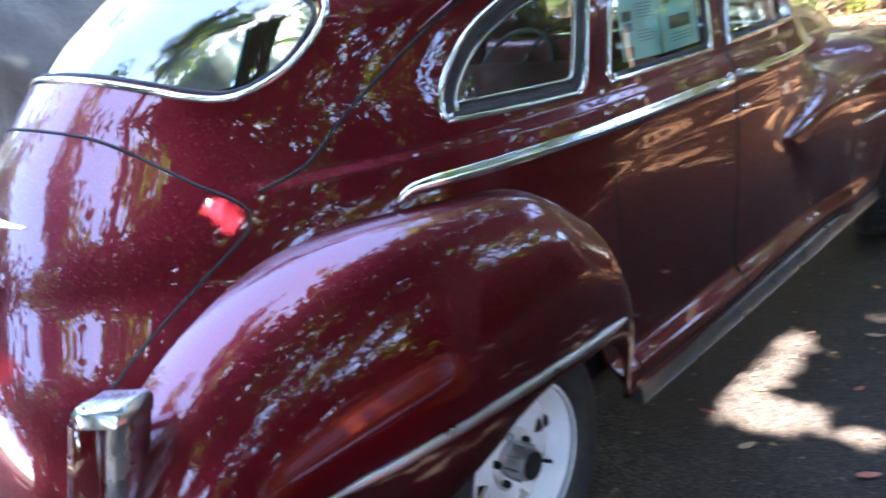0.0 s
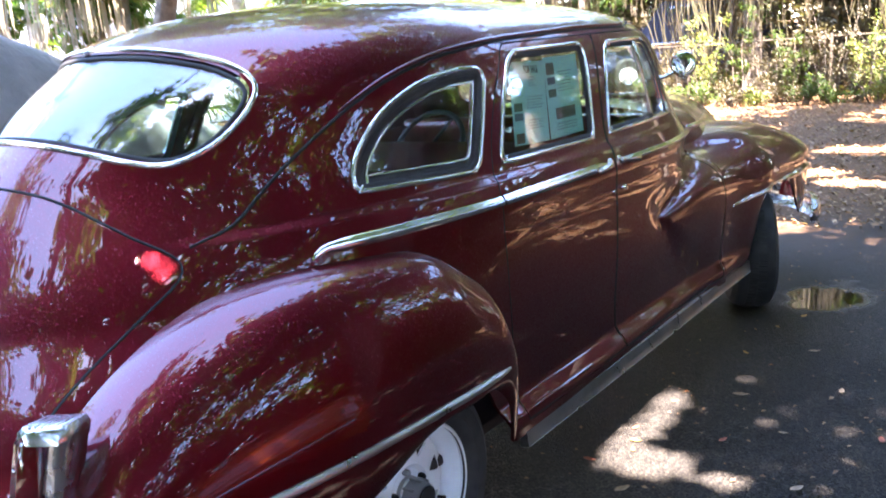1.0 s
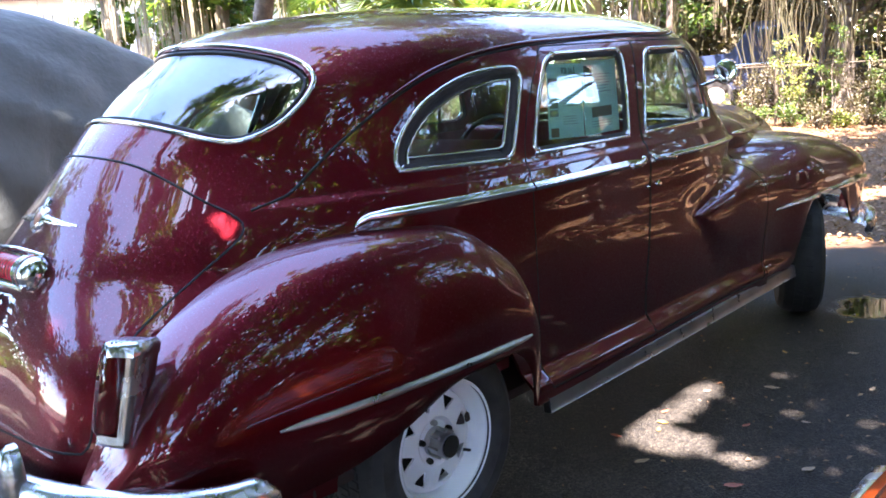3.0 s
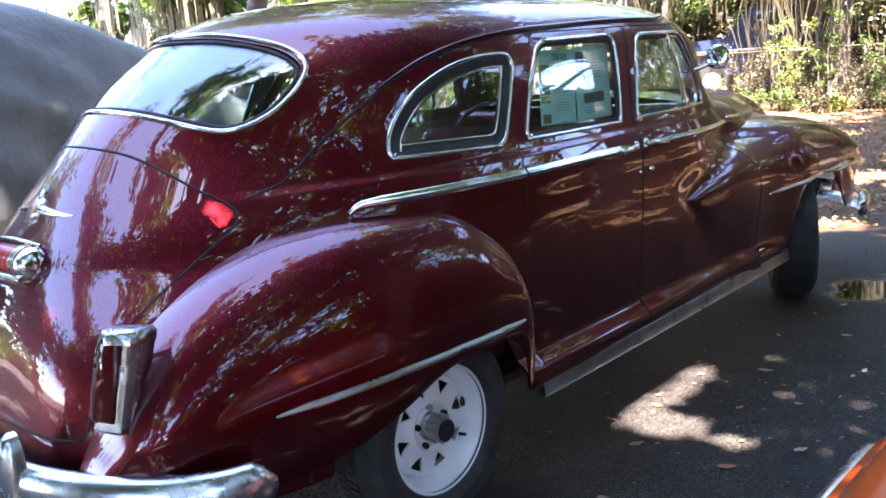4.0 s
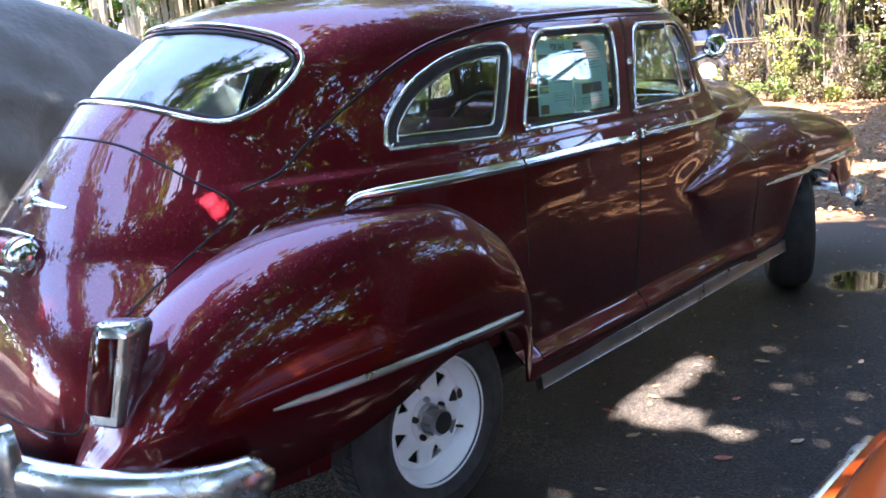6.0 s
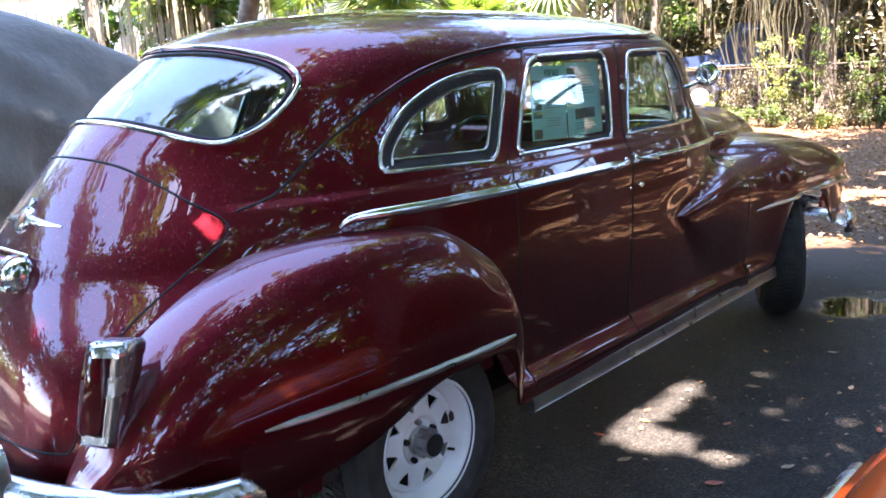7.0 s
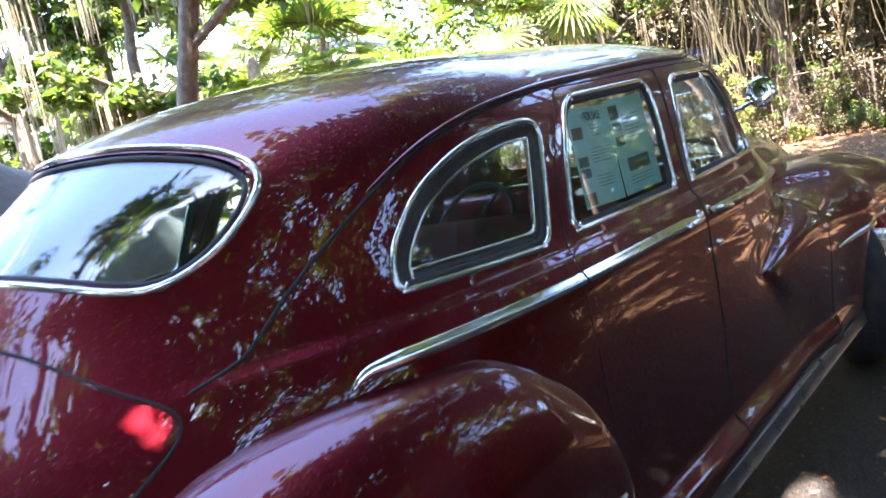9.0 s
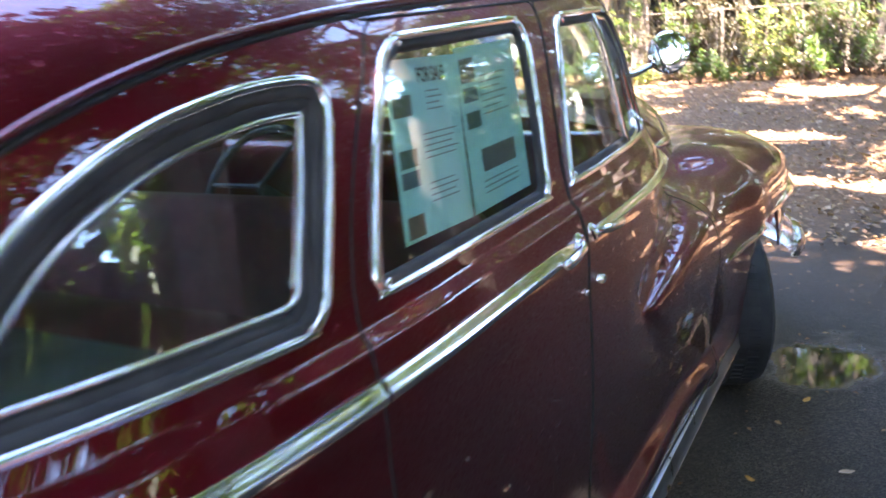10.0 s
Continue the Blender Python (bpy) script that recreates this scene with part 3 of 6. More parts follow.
def make_wheel(name, m, parent, label):
    wheel = new(name)
    wheel.parent, wheel.matrix_basis = parent, m
    wheel["label"] = label
    R = 0.338
    tyre = part("tyre", lathe("tyre", [(0.205, -0.10), (0.225, -0.115), (0.29, -0.118), (0.325, -0.095), (R, -0.06), (R, 0.06), (0.325, 0.092), (0.295, 0.112), (0.25, 0.115), (0.222, 0.100), (0.206, 0.086)], RUBBER, 64, 25), wheel)
    verts, faces = [], []
    for k in range(72):
        a = 2 * np.pi * k / 72
        for lane, (x0, x1) in enumerate(((-0.088, -0.052), (-0.045, -0.004), (0.004, 0.045), (0.052, 0.088))):
            b = len(verts)
            for da, r in ((0.0, R - 0.012), (0.0, R + 0.006 - 0.016 * (lane in (0, 3))), (0.058, R + 0.006 - 0.016 * (lane in (0, 3))), (0.058, R - 0.012)):
                t = a + da + 0.03 * (lane % 2)
                verts += [(x0, r * math.cos(t), r * math.sin(t)), (x1, r * math.cos(t + 0.015), r * math.sin(t + 0.015))]
            faces += [(b, b + 1, b + 3, b + 2), (b + 2, b + 3, b + 5, b + 4), (b + 4, b + 5, b + 7, b + 6), (b, b + 2, b + 4, b + 6), (b + 1, b + 7, b + 5, b + 3)]
    tagged(part("tread", mesh_of("tread", verts, faces, RUBBER, True), tyre), kind="stuff")
    part("rim", lathe("rim", [(0.19, -0.09), (0.19, 0.020), (0.176, 0.020), (0.176, 0.030), (0.184, 0.045), (0.192, 0.060), (0.199, 0.072), (0.207, 0.078), (0.207, 0.085), (0.213, 0.088), (0.216, 0.094), (0.211, 0.098), (0.204, 0.096)][::-1], WHITE, 64), wheel)
    part("wheel_disc", SPOKED, wheel, "white steel disc with eight holes")
    part("brake_drum", turned("brake_drum", [(0.16, -0.06), (0.16, 0.004), (0.02, 0.004), (0.02, -0.06)], BLACK, 32), wheel)
    hub = part("hub", turned("hub", [(0.050, 0.03), (0.049, 0.050), (0.044, 0.054), (0.044, 0.096), (0.040, 0.108), (0.002, 0.108), (0.002, 0.03)], DULL, 32), wheel)
    part("hub_cap", turned("hub_cap", [(0.036, 0.104), (0.036, 0.112), (0.030, 0.114), (0.002, 0.114), (0.002, 0.104)], BLACK, 32), hub)
    for k in range(8):
        a = 2 * np.pi * k / 8
        part("hub_lug", box("hub_lug", (0.040, 0.010, 0.008), DULL, 0.002), hub).matrix_basis = pose(0.072, 0.046 * math.cos(a), 0.046 * math.sin(a), math.degrees(a))
    for k in range(5):
        a = 2 * np.pi * (k + 0.3) / 5
        part("wheel_nut", turned("wheel_nut", [(0.0105, 0.036), (0.010, 0.052), (0.007, 0.056), (0.001, 0.056), (0.001, 0.036)], DULL if k == 1 else BLACK, 6, 20), wheel).matrix_basis = pose(0, 0.066 * math.cos(a), 0.066 * math.sin(a))
    valve = part("valve", tube("valve", [(0.03, 0, 0), (0.062, 0, 0.006)], 0.0055, BLACK, 8), wheel)
    valve.matrix_basis = pose(0, 0.162 * math.cos(-0.55), 0.162 * math.sin(-0.55))
    return wheel


WHEEL_X = 0.765
make_wheel("wheel", pose(WHEEL_X, 0, 0.338), car, "white steel spoke wheel on black tyre")
make_wheel("wheel", pose(-WHEEL_X, 0, 0.338, 0, 0, 180), car, "white steel spoke wheel on black tyre")
make_wheel("wheel", pose(WHEEL_X + 0.01, 3.086, 0.338, 0, 0, 27), car, "white steel spoke wheel on black tyre")
make_wheel("wheel", pose(-WHEEL_X - 0.01, 3.086, 0.338, 0, 0, 207), car, "white steel spoke wheel on black tyre")


# ---- glass ----
def glass_material(name, tint):
    g = Mat(name)
    clear, gloss, mixed = g.n.new("ShaderNodeBsdfTransparent"), g.n.new("ShaderNodeBsdfGlossy"), g.n.new("ShaderNodeMixShader")
    clear.inputs["Color"].default_value = (*tint, 1)
    gloss.inputs["Roughness"].default_value = 0.02
    facing = g.node("LayerWeight", Blend=0.5)
    steep = g.n.new("ShaderNodeMath")
    steep.operation, steep.inputs[1].default_value = "POWER", 4.0
    g.l.new(facing.outputs["Facing"], steep.inputs[0])
    share = g.n.new("ShaderNodeMath")
    share.operation, share.inputs[1].default_value, share.inputs[2].default_value = "MULTIPLY_ADD", 1.0, 0.09
    g.l.new(steep.outputs[0], share.inputs[0])
    dust = g.n.new("ShaderNodeBsdfDiffuse")
    dust.inputs["Color"].default_value = (0.35, 0.36, 0.36, 1)
    specks = g.ramp(g.noise(55, 6, 0.7), (0.60, 0.012), (0.74, 0.10))
    dirty = g.n.new("ShaderNodeMixShader")
    g.l.new(share.outputs[0], mixed.inputs["Fac"])
    g.l.new(clear.outputs[0], mixed.inputs[1])
    g.l.new(gloss.outputs[0], mixed.inputs[2])
    g.l.new(specks, dirty.inputs["Fac"])
    g.l.new(mixed.outputs[0], dirty.inputs[1])
    g.l.new(dust.outputs[0], dirty.inputs[2])
    g.l.new(dirty.outputs[0], g.n["Material Output"].inputs["Surface"])
    return g.m


GLASS = glass_material("window_glass", (0.88, 0.94, 0.92))
inner = body_shell("inner", 0.010, 0.004, np.r_[np.linspace(0, 0.22, 14), np.linspace(0.23, 1.02, 60)])
for name, outline, axis, lo, hi, owner in (
    ("quarter_window", QUARTER, "x", 0.3, 1.2, car), ("quarter_window", QUARTER, "x", -1.2, -0.3, car),
    ("door_window", REAR_PANE, "x", 0.3, 1.2, doors["right", "rear_door"]), ("door_window", REAR_PANE, "x", -1.2, -0.3, doors["left", "rear_door"]),
    ("door_window", FRONT_PANE, "x", 0.3, 1.2, doors["right", "front_door"]), ("door_window", FRONT_PANE, "x", -1.2, -0.3, doors["left", "front_door"]),
    ("back_window", BACK_PANE, "y", -1.4, 0.2, car), ("windscreen", SCREEN, "y", 1.5, 2.8, car),
):
    me = cut(inner, [prism(grown(outline, 0.004), axis, lo, hi)], "INTERSECT")
    me.materials.clear()
    me.materials.append(GLASS)
    me.polygons.foreach_set("use_smooth", [True] * len(me.polygons))
    me.set_sharp_from_angle(angle=radians(35))
    pane = part(name, me, owner, "dusty window glass")
    pane.visible_shadow = False


# ---- chrome, lamps, handles ----
def half_round(width, out, sink=0.004):
    a = np.linspace(0, np.pi, 9)
    return [(width / 2 * math.cos(t), out * math.sin(t)) for t in a][::-1] + [(width / 2, -sink), (-width / 2, -sink)]


def resample(points, step):
    p = np.array(points, float)
    d = np.r_[0, np.cumsum(np.linalg.norm(np.diff(p, axis=0), axis=1))]
    u = np.linspace(0, d[-1], max(3, int(d[-1] / step) + 1))
    return np.stack([np.interp(u, d, p[:, k]) for k in range(p.shape[1])], 1)


def on_side(yz, out=0.0):
    """Places on the right flank and the way out of it there."""
    yz = np.array(yz, float)
    p = np.stack([half_width(yz[:, 0], yz[:, 1]), yz[:, 0], yz[:, 1]], -1)
    n = body_normal(p)
    return p + out * n, n


def on_tail(xz, out=0.0):
    xz = np.array(xz, float)
    p = np.stack([xz[:, 0], tail_y(xz[:, 0], xz[:, 1]), xz[:, 1]], -1)
    n = body_normal(p)
    return p + out * n, n


def taper(n, start=0.0, end=0.0, reach=5):
    k = np.ones(n)
    for i in range(min(reach, n)):
        s = math.sqrt((i + 0.4) / reach)
        if start:
            k[i] = min(k[i], s)
        if end:
            k[n - 1 - i] = min(k[n - 1 - i], s)
    return k


def pair(name, me, right, left=None, label=""):
    """A part of the right flank and its mirror image on the left."""
    return part(name, me, right, label), part(name, mirror_mesh(me), left or right, label)


RD, LD, RF, LF = doors["right", "rear_door"], doors["left", "rear_door"], doors["right", "front_door"], doors["left", "front_door"]

# window surrounds: bright outer bead, black rubber inside it
for outline, a, b in ((QUARTER, car, car), (REAR_PANE, RD, LD), (FRONT_PANE, RF, LF)):
    line, n = on_side(grown(fine(outline, 0.02), 0.006), 0.001)
    pair("window_frame", sweep("window_frame", line, half_round(0.016, 0.008), CHROME, n, True), a, b, "polished bright window surround")
    line, n = on_side(grown(fine(outline, 0.02), -0.006), -0.006)
    pair("window_rubber", sweep("window_rubber", line, half_round(0.020, 0.006), RUBBER, n, True), a, b)
# an inner bright line and thick rubber on the quarter light
line, n = on_side(inset(fine(QUARTER, 0.01), 0.034), -0.010)
pair("inner_bead", sweep("inner_bead", line, half_round(0.010, 0.006), CHROME, n, True), car)
line, n = on_side(inset(fine(QUARTER, 0.01), 0.019), -0.011)
pair("window_rubber", sweep("window_rubber", line, half_round(0.022, 0.006), RUBBER, n, True), car)
line, n = on_tail(grown(BACK_PANE, 0.008), 0.001)
part("back_window_frame", sweep("back_window_frame", line, half_round(0.016, 0.008), CHROME, n, True), car, "polished bright window surround")
line, n = on_tail(grown(BACK_PANE, -0.006), -0.006)
part("window_rubber", sweep("window_rubber", line, half_round(0.012, 0.004), RUBBER, n, True), car)
line, n = on_tail([(0.0, 1.636), (0.0, 1.652)], 0.002)
part("frame_joint", sweep("frame_joint", line, half_round(0.006, 0.008), DULL, n), car)
# the divider of the vent pane
line, n = on_side(resample([(1.800, 1.205), (1.782, 1.37), (1.757, 1.54)], 0.02), -0.006)
pair("vent_divider", sweep("vent_divider", line, half_round(0.016, 0.010), CHROME, n), RF, LF)
line, n = on_side(resample([(1.815, 1.212), (1.93, 1.222), (1.965, 1.262), (1.935, 1.385), (1.86, 1.52), (1.775, 1.528)], 0.02), -0.006)
pair("vent_frame", sweep("vent_frame", line, half_round(0.014, 0.008), CHROME, n), RF, LF)

# belt moulding in three lengths
for y0, y1, a, b, s, e in ((-0.190, 0.520, car, car, 1, 0), (0.530, 1.262, RD, LD, 0, 1), (1.33, 2.285, RF, LF, 0, 0)):
    u = np.linspace(y0, y1, 40)
    z = 1.092 + 0.003 * np.sin((u + 0.2) * 1.6) - (0.020 * np.clip(1 - (u - y0) / 0.06, 0, 1) ** 2 if s else 0)
    line, n = on_side(np.stack([u, z], 1), 0.001)
    width = 0.034 if y1 < 1.3 else 0.024
    ridge = [(-width / 2, -0.003), (-width / 2, 0.004), (-width * 0.30, 0.009), (-width * 0.05, 0.0105), (width * 0.10, 0.016), (width * 0.34, 0.014), (width / 2, 0.006), (width / 2, -0.003)]
    pair("belt_moulding", sweep("belt_moulding", line, ridge[::-1], CHROME, n, scale=taper(40, s, e, 7)), a, b, "pitted chrome belt moulding")
u = np.linspace(2.372, 3.25, 40)
edge = np.linspace(0.4, np.pi / 2, 400)
line = []
for y in u:
    p = hood_point(np.full_like(edge, y), edge)
    line.append(p[np.argmin(np.abs(p[:, 2] - (1.096 - 0.03 * (y - 2.37))))])
line = np.array(line)
out = np.cross(np.gradient(line, axis=0), np.array([0, 0, 1.0]))
pair("hood_moulding", sweep("hood_moulding", line, [(-q, h) for q, h in half_round(0.026, 0.012)][::-1], CHROME, out, scale=taper(40, 1, 1, 4)), car, None, "bright chrome hood side moulding")
# black strips over the lid and door gaps, standing in for their shade
line, n = on_tail(LID, 0.0005)
part("lid_seam_shade", sweep("lid_seam_shade", line, half_round(0.0065, 0.0012), BLACK, n, True), car)
for outline in (REAR_DOOR, FRONT_DOOR):
    line, n = on_side([p for p in fine(outline, 0.04) if p[1] > 0.38], 0.0004)
    pair("door_seam_shade", sweep("door_seam_shade", line, half_round(0.0045, 0.0010), BLACK, n), car)
# roof seam and gutter
GUTTER = fine([(1.97, 1.587), (1.70, 1.594), (1.38, 1.596), (1.162, 1.591), (0.962, 1.585), (0.762, 1.579), (0.613, 1.569), (0.417, 1.545), (0.243, 1.501), (0.105, 1.444), (-0.006, 1.384), (-0.113, 1.319), (-0.196, 1.264), (-0.322, 1.182), (-0.452, 1.136)], 0.02)
GUTTER = GUTTER[: next(i for i, p in enumerate(GUTTER) if p[0] < -0.446)]
line, n = on_side(GUTTER, -0.002)
pair("roof_seam", sweep("roof_seam", line, half_round(0.010, 0.0050), BLACK, n), car)
upper = [p for p in GUTTER if p[0] > 0.05]
line, n = on_side(np.array(upper) + (0, 0.010), 0.0)
pair("gutter", sweep("gutter", line, half_round(0.014, 0.010), PAINT, n, scale=taper(len(upper), 1, 1, 12)), car)
# sill cover
u = np.linspace(0.475, 2.72, 60)
x = 0.906 - 0.012 * smooth(0.8, 2.7, u)
line = np.stack([x, u, np.full_like(u, 0.325)], 1)
flat = [(-0.030, -0.02), (-0.030, 0.003), (-0.026, 0.010), (0.0, 0.0115), (0.024, 0.011), (0.030, 0.014), (0.033, 0.010), (0.033, -0.02)]
sill = sweep("sill_cover", line, flat[::-1], DULL, np.broadcast_to(np.array([1.0, 0, 0.1]), line.shape))
pair("sill_cover", sill, car, None, "dented bare metal sill cover")


def on_rear_wing(y, z):
    v = np.linspace(0.3, 1, 400)
    out = []
    for a, b in zip(y, z):
        p = rear_wing_point(np.full_like(v, a), v)
        out.append(p[np.argmin(np.abs(p[:, 2] - b))])
    return np.array(out)


u = np.linspace(-0.655, 0.300, 40)
line = on_rear_wing(u, np.interp(u, [-0.66, 0.3], [0.637, 0.645]))
line[:, 0] += 0.001
spear = [(-0.011, -0.003), (-0.011, 0.004), (-0.004, 0.008), (0.004, 0.012), (0.009, 0.010), (0.011, 0.004), (0.011, -0.003)]
pair("wing_spear", sweep("wing_spear", line, spear[::-1], DULL, np.broadcast_to(np.array([1.0, 0, 0.05]), line.shape), scale=taper(40, 1, 1, 5)), car, None, "bright metal wing strip")
v = np.linspace(0.3, 1, 400)
line = []
for a in np.linspace(2.43, 4.00, 60):
    p = front_wing_point(np.full_like(v, a), v)
    line.append(p[np.argmin(np.abs(p[:, 2] - np.interp(a, [2.43, 3.1, 3.5, 4.0], [0.705, 0.722, 0.727, 0.66])))])
line = np.array(line)
t = np.gradient(line, axis=0)
out = np.cross(t, np.array([0, 0, 1.0]))
line += 0.002 * out / np.linalg.norm(out, axis=1, keepdims=True)
k = 1 + 0.9 * smooth(2.6, 3.5, line[:, 1])
pair("wing_spear", sweep("wing_spear", line, spear[::-1], CHROME, out, scale=k * taper(60, 1, 0, 5)), car, None, "bright metal wing strip")


# door handles: bars that meet at the middle pillar
def handle(name, parent, y_root, y_tip, loop):
    x = 0.848
    root = part(name, lathe("escutcheon", [(0.0, 0.016), (0.012, 0.015), (0.017, 0.008), (0.019, -0.004)], CHROME, 20), parent, "chrome pull handle")
    root.matrix_basis = pose(x - 0.004, y_root, 1.098)
    d = y_tip - y_root
    line = np.array([(0.004, 0, 0), (0.026, 0.02 * np.sign(d), -0.001), (0.034, 0.3 * d, -0.003), (0.036, 0.6 * d, -0.006), (0.034, 0.9 * d, -0.010), (0.026 if loop else 0.030, d, -0.012)])
    fine_line = np.stack([np.interp(np.linspace(0, 5, 26), range(6), line[:, k]) for k in range(3)], 1)
    a = np.linspace(0, 2 * np.pi, 10, endpoint=False)
    bar = sweep("grip", fine_line, [(0.0105 * math.cos(t), 0.007 * math.sin(t)) for t in a], CHROME, np.broadcast_to(np.array([1.0, 0, 0]), fine_line.shape), scale=taper(26, 0, 1, 4) * np.linspace(0.8, 1.15, 26))
    part("grip", bar, root)
    return root


handle("door_handle", RF, 1.345, 1.487, False)
handle("door_handle", RD, 1.266, 1.130, True)
lock = part("door_lock", lathe("door_lock", [(0.0, 0.012), (0.008, 0.012), (0.0105, 0.009), (0.012, -0.003)], CHROME, 20), RF, "small round key lock")
lock.matrix_basis = pose(0.862, 1.354, 0.991)
catch = part("door_catch", box("catch", (0.010, 0.016, 0.012), CHROME, 0.003), RD)
catch.matrix_basis = pose(float(half_width(1.275, 0.987)) + 0.002, 1.270, 0.987)

# tail lamps: chrome surround with a deep red lens
def tail_lamp(parent):
    """Faces -y: a lens block beside a chrome bar, under a ribbed cap and on a foot."""
    lens = [[(-0.050 + q, 0.05, z), (0.014 - q, 0.05, z), (0.014 - q, -0.020 + q, z), (0.002 - q, -0.044 + q, z), (-0.030, -0.054 + q, z), (-0.050 + q, -0.040 + q, z)] for z, q in ((-0.108, 0.006), (-0.098, 0), (0.0, 0), (0.085, 0.002), (0.100, 0.008))]
    lamp = part("tail_lamp", blob("lens", lens, DARK_RED, 50), parent, "tail lamp with dark red lens and chrome frame")
    cap = [[(-0.044 + q, 0.06, z - 0.012), (0.058 - q, 0.06, z), (0.062 - q, -0.030, z), (0.050 - q, -0.054 + q, z), (-0.014 + q, -0.052 + q, z - 0.008), (-0.044 + q, -0.036, z - 0.012)] for z, q in ((0.094, 0), (0.118, 0), (0.130, 0.010))]
    part("cap", blob("cap", cap, CLOUDY, 50), lamp)
    for k in range(5):
        part("cap_rib", box("cap_rib", (0.005, 0.080, 0.006), CHROME, 0.002, (-0.020 + 0.014 * k, -0.004, 0.122 + 0.0016 * k)), lamp)
    bar = [[(0.012, 0.05, z), (0.060 - 0.008 * s, 0.05, z), (0.060 - 0.008 * s, -0.022, z), (0.050 - 0.008 * s, -0.046 + 0.006 * s, z), (0.030 - 0.006 * s, -0.050 + 0.006 * s, z), (0.014 - 0.004 * s, -0.030, z)] for s, z in ((0, 0.106), (0.3, 0.05), (0.6, -0.02), (0.9, -0.08), (1.0, -0.118))]
    part("side_bar", blob("side_bar", bar, CLOUDY, 60), lamp)
    foot = [[(-0.038, 0.04, z), (0.052 - q, 0.04, z), (0.052 - q, -0.022, z), (0.038 - q, -0.044 + q, z), (-0.030 + q, -0.046 + q, z), (-0.040 + q, -0.024, z)] for z, q in ((-0.134, 0.008), (-0.126, 0), (-0.106, 0))]
    part("foot", blob("foot", foot, CLOUDY), lamp)
    return lamp


lamp = tail_lamp(car)
lamp.matrix_basis = pose(0.690, -0.945, 0.800, -10, 0, 34) @ pose(0, 0, 0, 0, 9, 0)
lamp = tail_lamp(car)
lamp.matrix_basis = pose(-0.690, -0.945, 0.800, -10, 0, -34) @ pose(0, 0, 0, 0, -9, 0) @ Matrix.Diagonal((-1, 1, 1, 1))

# number plate and brake lamp in the middle of the lid
def plate_lamp():
    at, n = on_tail([(0.0, 1.015)])
    mid = part("brake_lamp", blob("brake_lamp_base", [ring(0, 0.03, 0, 0.172, 0.056, 32, 5), ring(0, -0.010, 0, 0.170, 0.054, 32, 5)], CHROME), lid, "chrome brake lamp with ribbed red lens")
    mid.matrix_basis = pose(0, at[0, 1] + 0.004, 1.015, -40)
    part("lens", blob("lens", [[(x, -0.012 - 0.034 * math.sin(a), 0.042 * math.cos(a)) for a in np.linspace(0, np.pi, 14)] for x in np.linspace(-0.105, 0.105, 6)], RED), mid, "ribbed red glass lens")
    for k in range(9):
        x = -0.095 + 0.02375 * k
        part("lens_rib", blob("lens_rib", [[(x + e, -0.012 - 0.0352 * math.sin(a), 0.0428 * math.cos(a)) for a in np.linspace(0, np.pi, 12)] for e in (-0.0009, 0.0009)], BLACK), mid)
    for s in (-1, 1):
        end = [[(s * x, -0.008 - r * 0.046 * math.sin(a), r * 0.052 * math.cos(a)) for a in np.linspace(0, np.pi, 14)] for x, r in ((0.100, 1.0), (0.135, 1.02), (0.158, 0.95), (0.174, 0.72))]
        part("end_cap", blob("end_cap", end, CHROME, 60), mid)
        for k in range(3):
            x = s * (0.110 + 0.012 * k)
            part("cap_rib", blob("cap_rib", [[(x + e, -0.010 - 0.050 * math.sin(a), 0.055 * math.cos(a)) for a in np.linspace(0, np.pi, 12)] for e in (-0.002, 0.002)], CHROME), mid)
    part("lower_bead", tube("lower_bead", [(-0.165, -0.020, -0.055), (0, -0.030, -0.058), (0.165, -0.020, -0.055)], 0.008, CHROME), mid)
    part("upper_bead", tube("upper_bead", [(-0.165, -0.020, 0.055), (0, -0.030, 0.058), (0.165, -0.020, 0.055)], 0.006, CHROME), mid)


plate_lamp()

